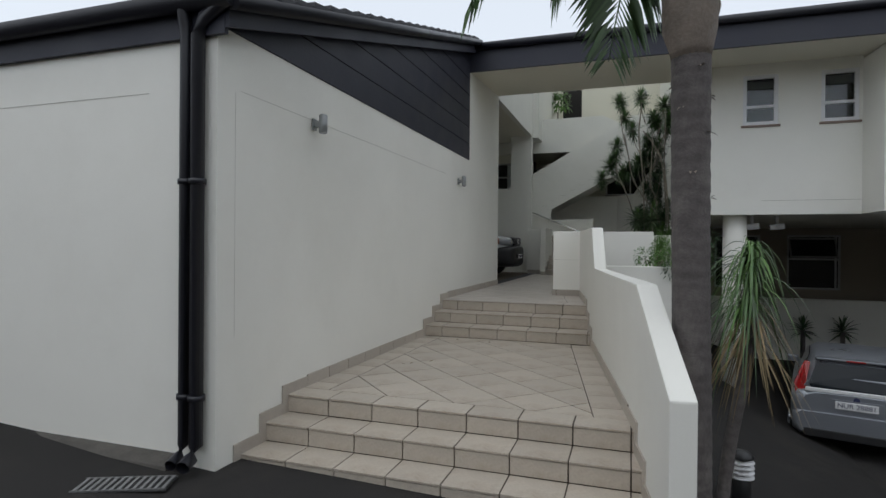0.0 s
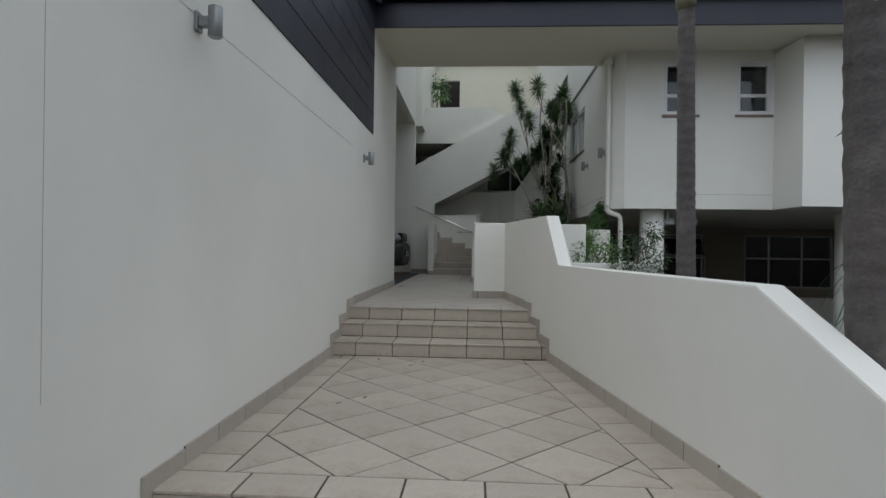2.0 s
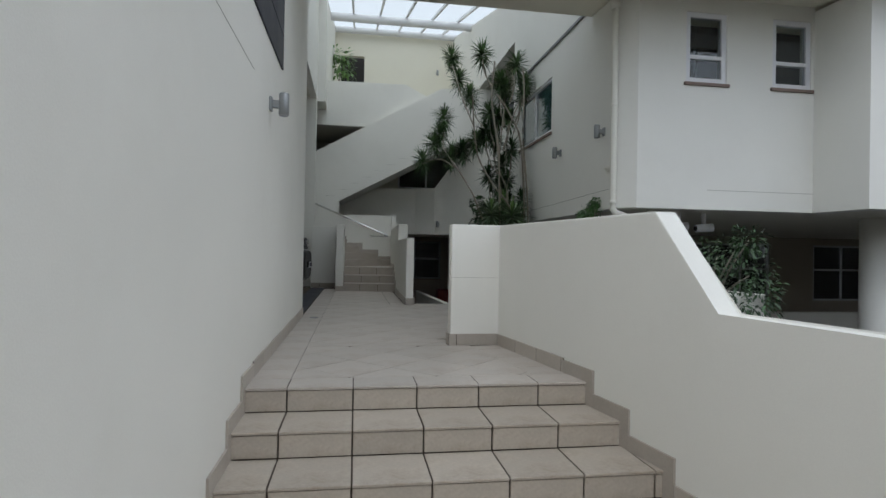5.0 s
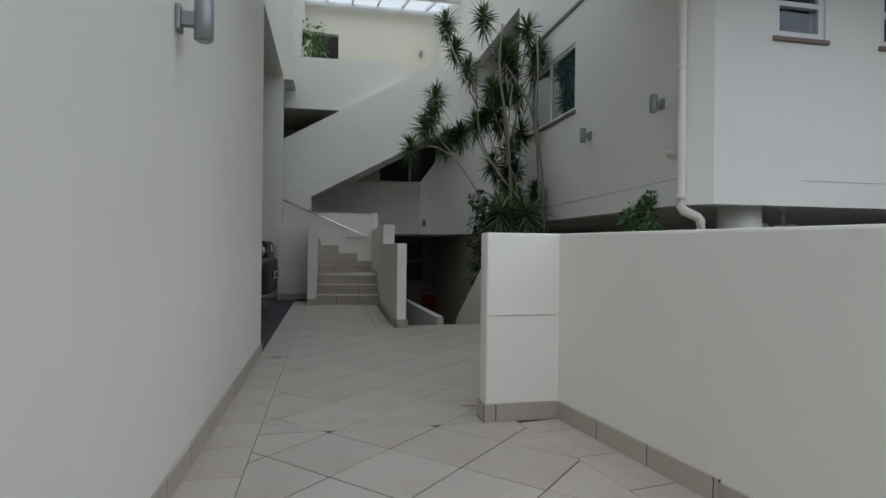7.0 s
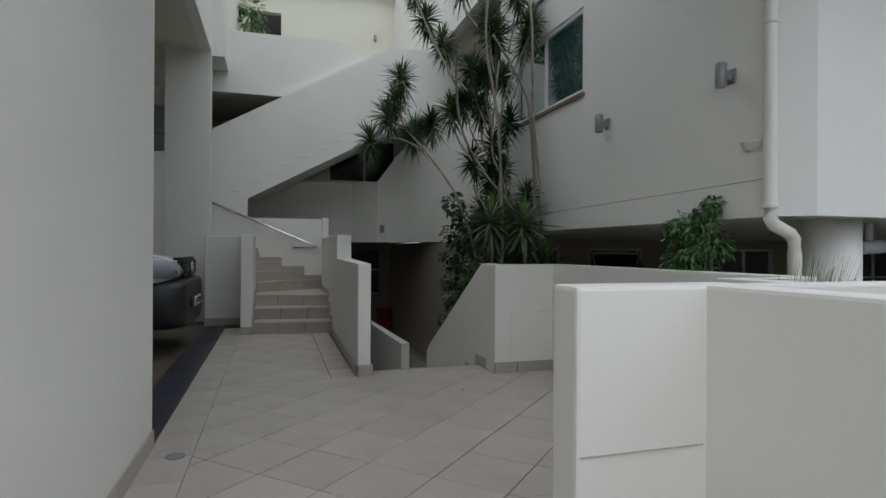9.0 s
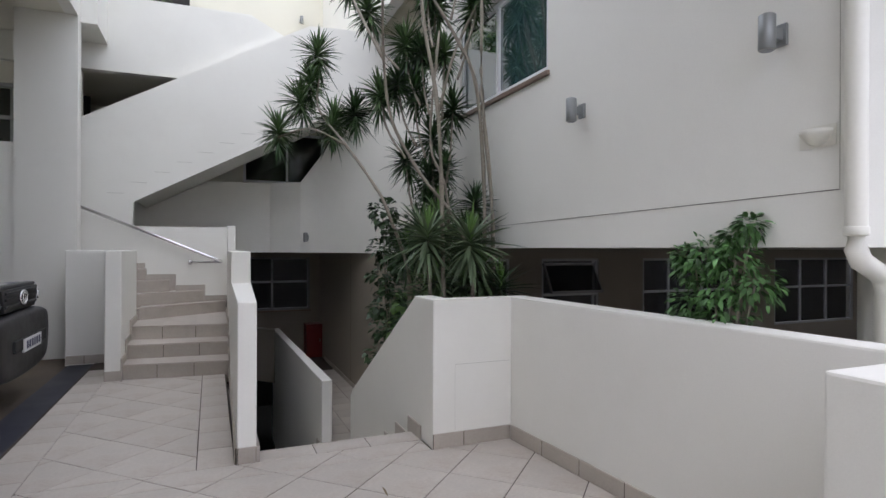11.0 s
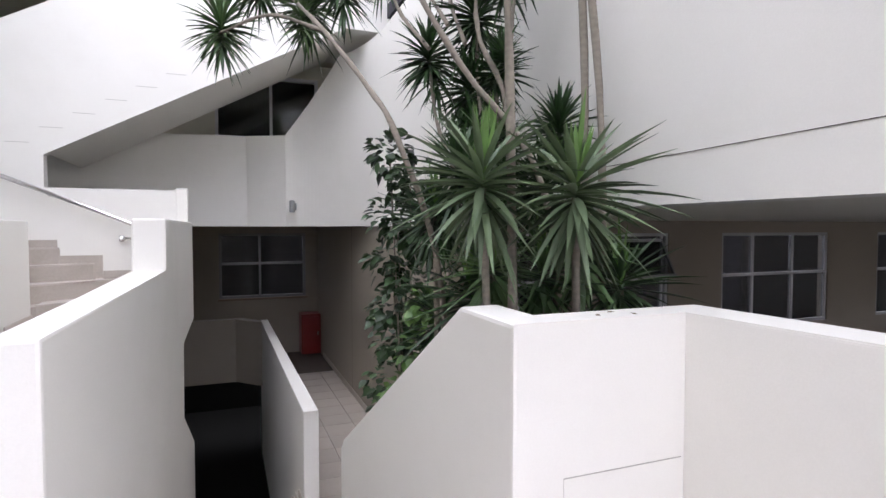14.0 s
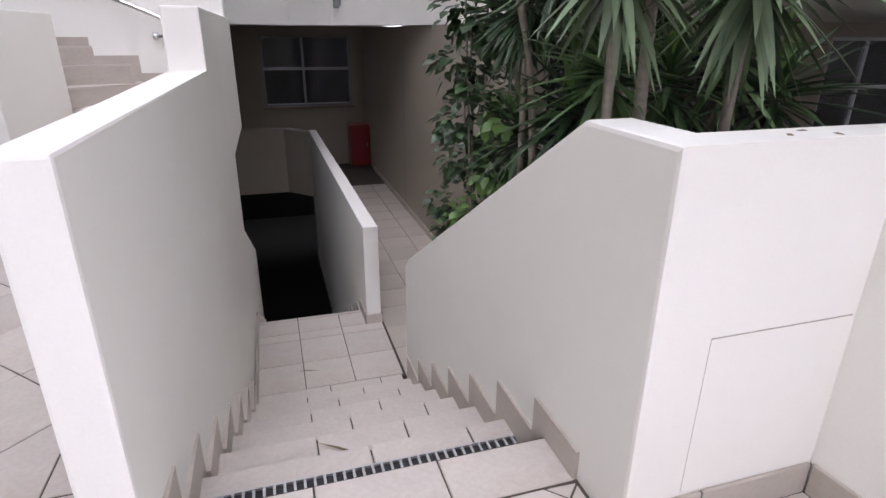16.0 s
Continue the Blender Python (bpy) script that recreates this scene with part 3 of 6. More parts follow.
    struct("wall_post", box(0.51, 0.63, 19.21, 19.36, 2.401, 2.79, 0.01), PLASTER, "short plaster post on the stair wall", "parapet")


build_parapets()


# ---- descending flight ----
def build_light_blocks():
    """Unseen plain walls, added behind and beside the camera to cut low sky light."""
    struct("wall_boundary_back", box(-16, 18, -9.3, -9.0, -1.5, 5.2), BEIGE, "unseen plain beige wall added across the driveway to block sky light", "wall")
    struct("wall_boundary_side", box(17.7, 18.0, -9.0, 10.6, -1.5, 5.2), BEIGE, "unseen plain beige wall added beside the parking to block sky light", "wall")
    struct("wall_boundary_left", box(-16, -15.7, -9.0, 12.0, -1.5, 5.2), BEIGE, "unseen plain beige wall added beyond the long building to block sky light", "wall")


build_light_blocks()


def build_descent():
    for i in range(7):
        y = D0 + i * DRUN
        z = TERR - (i + 1) * DR
        struct("floor_descent_step", box(0.576, 1.799, y - 0.017, y + DRUN - 0.018, -1.2, z - 0.006), GROUT, "mortar bed under the descending steps", "step")
    struct("floor_mid_landing", box(0.576, 1.829, D0 + 7 * DRUN - 0.017, 17.70, -1.3, MIDL - 0.006), GROUT, "mortar bed under the intermediate landing", "floor")
    struct("floor_corridor", box(1.83, RW, 16.2, 24.5, -1.3, MIDL - 0.006), GROUT, "bed of the shaded corridor floor", "floor")
    # Darker tile, then dim concrete, puts the deepening shade into the steps.
    for i in range(7):
        y = 17.701 + i * 0.29
        z = MIDL - (i + 1) * 0.165
        struct("floor_lower_step", box(0.576, 1.669, y, y + 0.3, -2.9, z), SKIRT if i < 2 else STEPSHADE, "step descending to the basement, its shade put into the colour", "step")
    struct("floor_basement", box(-2.0, RW, 19.72, 27, -3.4, -2.2), BASEMENTSHADE, "basement floor in near-black standing for shade", "floor")
    struct("wall_mid", prism([(17.42, -2.4), (23.9, -2.4), (23.9, 0.49), (17.42, 0.635)], "x", 1.67, 1.812, 0.012), PLASTER, "cream plaster balustrade wall between flight and corridor", "parapet")
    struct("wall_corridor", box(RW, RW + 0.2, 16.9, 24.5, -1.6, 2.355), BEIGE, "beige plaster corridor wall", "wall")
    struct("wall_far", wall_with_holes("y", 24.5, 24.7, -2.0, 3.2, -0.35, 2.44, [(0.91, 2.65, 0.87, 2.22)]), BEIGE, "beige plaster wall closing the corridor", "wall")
    window_unit("window_corridor", 0.91, 24.53, 0.87, 1.74, 1.35, 0.72, "dim window at the end of the corridor", GREYFRAME, mullions=(0.8,), glass=DARKGLASS)
    struct("backdrop_corridor_room", box(0.2, 3.0, 25.6, 25.65, 0.5, 2.5), ROOMSHADE, "near-black sheet standing for the dim room behind the corridor window", "interior wall")
    # Cream wall given the darker beige, which stands for the landing's shade.
    struct("wall_cross", prism([(0.0, 23.9), (1.20, 23.9), (1.668, 23.4), (1.668, 23.65), (1.33, 24.1), (0.0, 24.1)], "z", -0.72, 0.52), BEIGE, "cream plaster cross wall above the basement opening, toned darker for shade", "wall")
    struct("ceiling_corridor", prism([(-2.0, 21.46), (1.5, 21.46), (2.05, 21.2), (3.2, 20.6), (3.2, 24.7), (-2.0, 24.7)], "z", 2.375, 2.455), SOFFIT, "cream soffit above the corridor", "ceiling")
    struct("wall_basement_back", box(-2, 6, 27, 27.2, -3.4, 2.4), BASEMENTSHADE, "basement back wall in near-black standing for shade", "wall")
    # Added to keep undercroft light out of the basement.
    struct("wall_basement_right", box(RW, RW + 0.2, 16.2, 27, -3.4, -1.61), BASEMENTSHADE, "basement side wall in near-black standing for shade", "wall")
    struct("wall_basement_left", box(-2.2, -2.0, 19.4, 27, -3.4, 2.4), BASEMENTSHADE, "basement side wall in near-black standing for shade", "wall")


build_descent()


# ---- rising flight, stair to the upper balcony ----
def build_rising():
    x0, back = -0.66, 19.22
    straight = [(1, 16.99, 16.86), (2, 17.34, 17.24), (3, 17.74, 17.60)]
    winders = [(4, -0.66, 18.35, 0.48, 19.10), (5, -0.68, 18.60, 0.19, back), (6, -0.71, 18.90, -0.30, back), (7, -0.93, 19.0, -0.62, back)]
    for n, ya, yb in straight:
        plan = [(x0, ya), (flight_left(yb), yb), (flight_left(back), back), (x0, back)]
        struct("floor_stair_step", prism([(x, y + 0.012 if y < back else y) for x, y in plan], "z", TERR - 0.05 + (n - 1) * RS, TERR + n * RS - 0.017), SKIRT, "stone tiled step of the rising stair", "step")
    for n, xa, ya, xb, yb in winders:
        k = (yb - ya) / (xb - xa)
        xc = max(-1.42, xa + (18.37 - ya) / k)
        plan = [(-1.421, max(18.37, ya + k * (-1.421 - xa))), (xc, ya + k * (xc - xa)), (xb, yb)] + ([(flight_left(back), back)] if yb < back else []) + [(-1.421, back)]
        low = TERR + (n - 1) * RS - 0.02
        struct("floor_stair_step", prism([(x, min(y + 0.012, back)) for x, y in plan], "z", low, TERR + n * RS - 0.017), SKIRT, "stone tiled winder of the rising stair", "step")
    # pale tread slabs with a small nosing, and the joints in the risers
    for n, ya, yb in straight:
        z = TERR + n * RS
        x1 = flight_left(yb)
        cuts = [x0, x0 + 0.36, x0 + 0.75, x1] if n % 2 else [x0, x0 + 0.40, x0 + 0.80, x1]
        for xa, xb in zip(cuts, cuts[1:]):
            fa, fb = ya + (yb - ya) * (xa - x0) / (x1 - x0), ya + (yb - ya) * (xb - x0) / (x1 - x0)
            deep = 0.42 if n < 3 else 0.62
            far = [(xb - 0.002, fb + deep), (xa + 0.002, fa + deep)] if n < 3 else [(xb - 0.002, 18.38 + 0.66 * (xb - x0)), (xa + 0.002, 18.38 + 0.66 * (xa - x0))]
            struct("floor_stair_tread", prism([(xa + 0.002, fa), (xb - 0.002, fb), *far], "z", z - 0.016, z), TILE, "pale stone tread tile of the rising stair", "step")
        for xj in cuts[1:-1]:
            yj = ya + (yb - ya) * (xj - x0) / (x1 - x0) + 0.012
            struct("trim_riser_joint", box(xj - 0.003, xj + 0.003, yj - 0.003, yj + 0.004, z - RS + 0.004, z - 0.018), GROUT, "dark joint in a stair riser", "tile joint")
    for n, xa, ya, xb, yb in winders:
        z = TERR + n * RS
        k = (yb - ya) / (xb - xa)
        lo = max(-1.415, xa + (18.37 - ya) / k)
        plan = [(lo, ya + k * (lo - xa)), (xb - 0.003, yb - 0.004)]
        far = [(xb - 0.003, min(yb + 0.36, back - 0.014)), (lo, min(ya + k * (lo - xa) + 0.40, back - 0.014))]
        struct("floor_stair_tread", prism(plan + far, "z", z - 0.016, z), TILE, "pale stone winder tread of the rising stair", "step")
    # skirting blocks that step up the back wall and the cheek
    for xa, xb, n in ((0.19, 0.505, 4), (-0.222, 0.189, 5), (-0.64, -0.223, 6), (-1.05, -0.641, 7)):
        struct("baseboard_stair", box(xa, xb, back - 0.013, back - 0.0005, TERR + (n - 1) * RS, TERR + n * RS + 0.08), SKIRT, "stepped tile skirting on the stair wall", "skirting")
    for n, ya, yb in ((0, 16.94, 16.99), (1, 16.90, 17.26), (2, 17.26, 17.66), (3, 17.66, 18.34)):
        struct("baseboard_stair", box(x0 - 0.0005, x0 + 0.012, ya, yb, TERR + max(0, n - 1) * RS, TERR + n * RS + 0.085), SKIRT, "stepped tile skirting on the stair cheek", "skirting")
    for n, ya, yb in ((1, 16.78, 17.16), (2, 17.16, 17.52), (3, 17.52, 18.9)):
        xw = flight_left(ya)
        struct("baseboard_stair", box(xw - 0.012, xw + 0.02, ya, yb, TERR + (n - 1) * RS, TERR + n * RS + 0.085), SKIRT, "stepped tile skirting beside the flight wall", "skirting")
    struct("wall_stair_back", prism([(-2.4, TERR - 0.1), (0.509, TERR - 0.1), (0.509, 2.765), (-0.86, 2.765), (-2.4, 3.3)], "y", back, 19.36), PLASTER, "cream plaster wall behind the rising stair", "wall")
    # low pier wall at the foot of the stair
    struct("wall_stair_cheek", prism([(16.98, TERR - 0.1), (18.36, TERR - 0.1), (18.36, 2.405), (16.98, 2.405)], "x", -0.83, x0 - 0.001, 0.012), PLASTER, "cream plaster cheek wall of the rising stair", "parapet")
    struct("wall_stair_low", box(-1.45, -0.831, 18.20, 18.355, TERR - 0.1, 2.405, 0.012), PLASTER, "low cream plaster wall beside the carport", "parapet")
    rail = thing("handrail", 0, back - 0.09, 0, "polished steel tube handrail on the stair wall", "handrail")
    part("tube", tube([(-1.9, 0, 3.21), (0.36, 0, 2.262), (0.42, 0, 2.237)], 0.022, 12), CHROME, rail)
    part("bracket", tube([(0.33, 0, 2.265), (0.33, 0.09, 2.24)], 0.012, 8), CHROME, rail)
    part("bracket", tube([(-0.7, 0, 2.70), (-0.7, 0.09, 2.68)], 0.012, 8), CHROME, rail)
    part("return_bar", tube([(0.0, 0.03, 2.222), (0.42, 0.03, 2.219), (0.43, 0.0, 2.233)], 0.016, 10), CHROME, rail)
    part("end_cap", tube([(-0.05, 0.03, 2.222), (-0.03, 0.03, 2.222), (0.0, 0.03, 2.222)], 0.036, 14), CHROME, rail)
    # big raking balustrade
    face = 19.63
    rake = [(-2.4, 2.60), (-0.85, 2.60), (-0.85, 3.155), (2.55, 4.98), (4.2, 4.98), (4.2, 6.40), (2.3, 6.34), (1.84, 6.31), (-1.57, 4.40), (-2.4, 3.95)]
    struct("wall_stair_rake", prism(rake, "y", face, face + 0.15), PLASTER, "large cream plaster raking balustrade of the upper stair", "balustrade")
    struct("ceiling_stair_soffit", prism([(-0.82, 3.17), (2.55, 4.99), (4.2, 4.99), (4.2, 5.15), (2.5, 5.15), (-0.95, 3.3)], "y", face + 0.151, 21.3), PLASTER, "plaster underside of the upper stair", "ceiling")
    for i in range(9):
        x = -1.2 + i * 0.32
        z = 3.28 + i * 0.178
        struct("trim_stair_hairline", box(x, x + 0.22, face - 0.003, face - 0.0003, z, z + 0.005), HAIR, "hairline crack at a stair tread", "wall joint")
    # balcony beyond
    struct("wall_balcony", prism([(-4.0, 5.20), (-0.1, 5.20), (1.5, 6.0), (1.5, 6.10), (0.88, 6.415), (-4.0, 6.36)], "y", 19.80, 19.95), PLASTER, "cream plaster balcony balustrade", "balustrade")
    struct("floor_balcony", box(-6, 4.2, 19.951, 24.2, 5.20, 5.40), SOFFIT, "balcony slab", "floor")
    struct("wall_balcony_back", wall_with_holes("y", 24.2, 24.4, -6, 4.4, 5.2, 9.55, [(-1.02, -0.21, 5.45, 8.62)]), SOFFIT, "cream plaster rear wall of the balcony", "wall")
    struct("wall_gallery_back", wall_with_holes("y", 22.3, 22.5, -6, 4.4, 2.46, 5.19, [(-2.2, -0.3, 4.2, 5.0), (0.9, 2.6, 3.85, 4.95)]), SOFFIT, "cream plaster rear wall of the stair gallery", "wall")
    struct("backdrop_balcony_room", box(-6, 4.4, 25.4, 25.45, 5.3, 9.5), ROOMSHADE, "near-black sheet standing for dim rooms behind the balcony", "interior wall")
    struct("backdrop_gallery_room", box(-6, 4.4, 23.6, 23.65, 2.5, 5.19), ROOMSHADE, "near-black sheet standing for dim rooms behind the stair gallery", "interior wall")
    window_unit("window_landing", 0.9, 22.33, 3.85, 1.7, 1.1, 0, "white framed window behind the stair landing", WHITEFRAME, mullions=(0.9,))
    window_unit("window_lower_gallery", -2.2, 22.33, 4.2, 1.9, 0.8, 0, "dim window behind the stair balustrade", ALUFRAME, mullions=(0.95,))
    # landing box below the raking flight, with the curved wall to the wing
    struct("wall_landing", prism([(-2.0, 2.36), (1.35, 2.36), (1.35, 3.735), (-2.0, 3.68)], "y", 21.3, 21.45), PLASTER, "cream plaster landing balustrade above the corridor", "balustrade")
    struct("wall_landing_chamfer", prism([(1.351, 21.3), (1.90, 21.02), (2.0, 21.14), (1.43, 21.45)], "z", 2.36, 3.745), PLASTER, "angled cream plaster panel of the landing balustrade", "balustrade")
    bm = bmesh.new()
    n = 30
    cols = []
    for i in range(n + 1):
        a = i / n
        ang = math.pi / 2 * a
        cols.append((1.90 + (RW - 1.90) * math.sin(ang), 21.02 - (1 - math.cos(ang)) * 2.0, min(4.85, 3.75 + 2.2 * a)))
    cols.append((RW, 16.2, 4.85))
    va = [(bm.verts.new((x, y, 2.36)), bm.verts.new((x, y, z)), bm.verts.new((x + 0.12, y + 0.12, z)), bm.verts.new((x + 0.12, y + 0.12, 2.36))) for x, y, z in cols]
    for p, q in zip(va, va[1:]):
        for k in range(4):
            f = bm.faces.new((p[k], q[k], q[(k + 1) % 4], p[(k + 1) % 4]))
            f.smooth = False
    bm.faces.new(va[0])
    bm.faces.new(va[-1])
    struct("wall_curved", bm, PLASTER, "curved cream plaster balustrade sweeping to the courtyard wall", "balustrade")
    struct("ceiling_curved", prism([(1.97, 21.25), (2.70, 20.75), (RW + 0.05, 19.3), (RW + 0.1, 16.2), (4.4, 16.2), (4.4, 22), (1.97, 22)], "z", 2.456, 2.52), SOFFIT, "cream soffit under the curved balustrade", "ceiling")
    struct("wall_court_end", prism([(16.2, 2.45), (24.4, 2.45), (24.4, 9.55), (16.2, 7.3)], "x", 4.2, 4.4), PLASTER, "cream plaster wall closing the courtyard", "wall")
    struct("wall_court_jog", box(RW + 0.2, 4.2, 16.0, 16.2, 2.45, 6.4), SOFFIT, "cream plaster return of the courtyard wall", "wall")
    struct("ceiling_court_side", prism([(16.2, 7.05), (24.2, 9.1), (24.2, 9.2), (16.2, 7.15)], "x", RW + 0.2, 4.2), SOFFIT, "cream soffit beside the canopy", "ceiling")
    struct("trim_court_upper", box(RW - 0.03, RW - 0.0005, 12.25, 15.9, 5.39, 5.43), GREYFRAME, "thin dark ledge high on the courtyard wall", "trim")
    # glazed canopy over the court
    can = new("skylight")
    tagged(can, "blue tinted glazed courtyard canopy on white steel pipes", "skylight", kind="structure")
    def slope(y):
        return 6.49 + 0.262 * (y - 12.2)
    # Glazing carried on unseen over the near court, tinted to dim its light.
    part("glazing", prism([(12.21, slope(12.21)), (24.3, slope(24.3)), (24.3, slope(24.3) + 0.012), (12.21, slope(12.21) + 0.012)], "x", -1.7, 4.3), ROOFGLASS, can)
    for y, z, r in ((24.0, 9.44, 0.11), (20.95, 8.60, 0.12), (14.6, 6.95, 0.12)):
        part("pipe", tube([(-1.7, y, z), (4.2, y, z)], r, 14), WHITEFRAME, can)
    for i in range(8):
        x = -1.35 + i * 0.77
        part("glazing_bar", prism([(12.3, slope(12.3) - 0.08), (24.2, slope(24.2) - 0.08), (24.2, slope(24.2) - 0.003), (12.3, slope(12.3) - 0.003)], "x", x - 0.028, x + 0.028), WHITEFRAME, can)


build_rising()


# ---- carport side ----
def build_carport():
    struct("floor_carport", box(-7.0, -1.42, 12.3, 18.8, -0.3, TERR - 0.02), PAVER, "brown stained brick paving of the carport", "floor")
    struct("floor_carport_edge", box(-1.419, LW - 0.021, 12.3, 18.19, -0.3, TERR - 0.012), DARK, "dark edging strip along the carport", "floor")
    struct("wall_carport_pier", box(-2.157, -1.432, 18.80, 19.02, TERR - 0.1, 5.64), PLASTER, "tall cream plaster pier at the carport", "wall")
    struct("wall_carport_back", box(-7.0, -2.158, 18.83, 19.0, TERR - 0.1, 3.845), PLASTER, "cream plaster half wall at the back of the carport", "wall")
    struct("wall_carport_recess", wall_with_holes("y", 19.9, 20.1, -7.0, -1.6, 2.6, 5.64, [(-2.98, -1.75, 3.7, 4.89)]), SOFFIT, "cream plaster recess wall above the carport", "wall")
    window_unit("window_carport", -2.98, 19.95, 3.7, 1.23, 1.19, 0.68, "dark two-pane window behind the carport", ALUFRAME, sill=False)
    struct("backdrop_carport_room", box(-4, -1.7, 21.2, 21.25, 3.2, 5.1), ROOMSHADE, "near-black sheet standing for the dim room behind the carport window", "interior wall")
    struct("wall_carport_far", box(-7.2, -7.0, 12.0, 20.1, -0.3, 5.64), PLASTER, "cream plaster side wall of the carport", "wall")
    struct("ceiling_carport", box(-7.0, -1.585, 12.28, 20.1, 5.641, 5.74), SOFFIT, "cream soffit above the carport", "ceiling")
    struct("wall_upper_left", prism([(12.28, 5.62), (18.95, 5.635), (18.95, 8.2), (12.28, 6.5)], "x", -1.58, -1.43), PLASTER, "cream plaster upper wall above the carport", "wall")
    struct("wall_upper_return", prism([(18.951, 5.60), (19.79, 5.60), (24.2, 5.60), (24.2, 9.6), (18.951, 8.2)], "x", -1.66, -1.225), PLASTER, "cream plaster upper return wall beside the stair", "wall")
    struct("wall_stairwell_left", box(-2.6, -2.4, 20.3, 22.2, 0.5, 5.2), PLASTER, "cream plaster stairwell side wall", "wall")


build_carport()


# ---- wall lamps ----
def wall_lamp(x, y, z, rz, label):
    """A grey up-and-down cylinder on an arm; its back plate at the origin, facing -y."""
    t = thing("wall_lamp", x, y, z, label, "wall lamp", "outdoor wall lamps", rz)
    part("back_plate", box(-0.035, 0.035, -0.022, -0.001, -0.055, 0.055, 0.006), LAMPGREY, t)
    part("arm", box(-0.02, 0.02, -0.08, -0.022, -0.03, 0.03, 0.004), LAMPGREY, t)
    part("body", add_tube_z(bmesh.new(), [(0.035, -0.088), (0.040, -0.083), (0.040, 0.083), (0.035, 0.088)], 20, cy=-0.11), LAMPGREY, t)
    part("lens", add_tube_z(bmesh.new(), [(0.030, 0.0885), (0.030, 0.091)], 16, cy=-0.11), CLEARLENS, t)
    part("lens", add_tube_z(bmesh.new(), [(0.030, -0.091), (0.030, -0.0885)], 16, cy=-0.11), CLEARLENS, t)
    return t


for lx, ly, lz, rz in ((LW, 4.32, 2.98, 90), (LW, 9.10, 2.97, 90), (RW, 13.33, 3.50, -90), (RW, 11.71, 3.51, -90)):
    wall_lamp(lx, ly, lz, rz, "grey cylindrical up-and-down lamp on the cream wall")
wall_lamp(2.36, 24.2, 8.2, 0, "grey cylindrical lamp on the balcony rear wall")
wall_lamp(2.02, 20.96, 2.66, -25, "small grey lamp on the curved balustrade")


# ---- white downpipe at the wing corner ----
def white_downpipe():
    t = thing("downpipe", 2.86, 11.33, 2.0, "cream painted plastic downpipe with an elbow under the wing", "downpipe")
    part("pipe", tube([(0, 0, 3.05), (0, 0, 0.50)], 0.044, 16, False), WHITEPIPE, t)
    part("elbow", tube([(0, 0, 0.53), (0.0, 0.0, 0.44), (0.03, 0.0, 0.39), (0.20, 0.02, 0.33), (0.235, 0.02, 0.29), (0.24, 0.02, 0.2), (0.24, 0.02, -2.8)], 0.045, 14, False), WHITEPIPE, t)
    for z in (0.50, 1.75):
        part("collar", add_tube_z(bmesh.new(), [(0.046, z), (0.049, z + 0.004), (0.049, z + 0.035), (0.046, z + 0.04)], 16), WHITEPIPE, t)
    part("hopper", tube([(0, 0, 3.02), (0.0, 0.0, 3.10)], [0.06, 0.09], 16), WHITEPIPE, t)


white_downpipe()
t = thing("wall_spout", RW, 11.53, 3.0, "small white half-round spout on the courtyard wall", "spout")
part("bowl", lathe([(0.006, -0.075), (0.045, -0.06), (0.075, -0.02), (0.08, 0.0), (0.07, 0.0), (0.04, -0.045)], 20), WHITEPIPE, t)
part("back_plate", box(-0.006, -0.001, -0.085, 0.085, -0.08, 0.02), WHITEPIPE, t)


# ---- security cameras under the wing ----
for sx, sy in ((4.05, 11.75), (4.50, 11.85)):
    t = thing("security_camera", sx, sy, 2.455, "small white dome security camera hung from the soffit", "camera", "undercroft cameras")
    part("stem", lathe([(0.03, -0.16), (0.03, -0.002)], 12), WHITEFRAME, t)
    part("housing", tube([(-0.12, 0, -0.22), (0.12, -0.02, -0.20)], [0.055, 0.06], 14), WHITEFRAME, t)
    part("lens", tube([(-0.135, 0.001, -0.222), (-0.12, 0, -0.22)], [0.03, 0.04], 12), BLACKPL, t)


# ---- bollard light ----
def bollard():
    t = thing("bollard_light", 2.75, 5.0, -0.42, "black bollard light with white louvred head", "bollard light")
    part("post", lathe([(0.075, 0), (0.075, 0.25), (0.066, 0.26)], 20), BLACKPL, t)
    part("core", lathe([(0.048, 0.26), (0.048, 0.43)], 16), WHITEFRAME, t)
    for i in range(4):
        z = 0.265 + i * 0.042
        part("louvre", lathe([(0.05, z + 0.021), (0.102, z), (0.106, z + 0.006), (0.05, z + 0.03)], 20), WHITEFRAME, t)
    part("cap", lathe([(0.096, 0.432), (0.10, 0.446), (0.06, 0.485), (0.01, 0.496)], 20), BLACKPL, t)


bollard()


# ---- drain grates ----
def drain(x, y, z, length, width, bars, rz, label, solid=0.44, metal=GREYFRAME):
    t = thing("drain_grate", x, y, z, label, "drain", rz=rz)
    part("channel", box(-length / 2, length / 2, -width / 2, width / 2, -0.02, -0.008), BLACKRUB, t)
    part("frame", box(-length / 2, length / 2, -width / 2, -width / 2 + 0.006, -0.018, 0.002), metal, t)
    part("frame", box(-length / 2, length / 2, width / 2 - 0.006, width / 2, -0.018, 0.002), metal, t)
    for i in range(bars):
        bx = -length / 2 + (i + 0.5) * length / bars
        part("bar", box(bx - length / bars * solid / 2, bx + length / bars * solid / 2, -width / 2 + 0.006, width / 2 - 0.006, -0.015, 0.001), metal, t)


drain(1.19, 14.285, TERR - DR + 0.004, 1.2, 0.10, 34, 0, "slotted steel drain across the first step down", 0.26, ALUFRAME)
drain(-1.48, 2.56, 0.158, 0.62, 0.22, 13, 24, "steel drain grate in the asphalt below the downpipes")
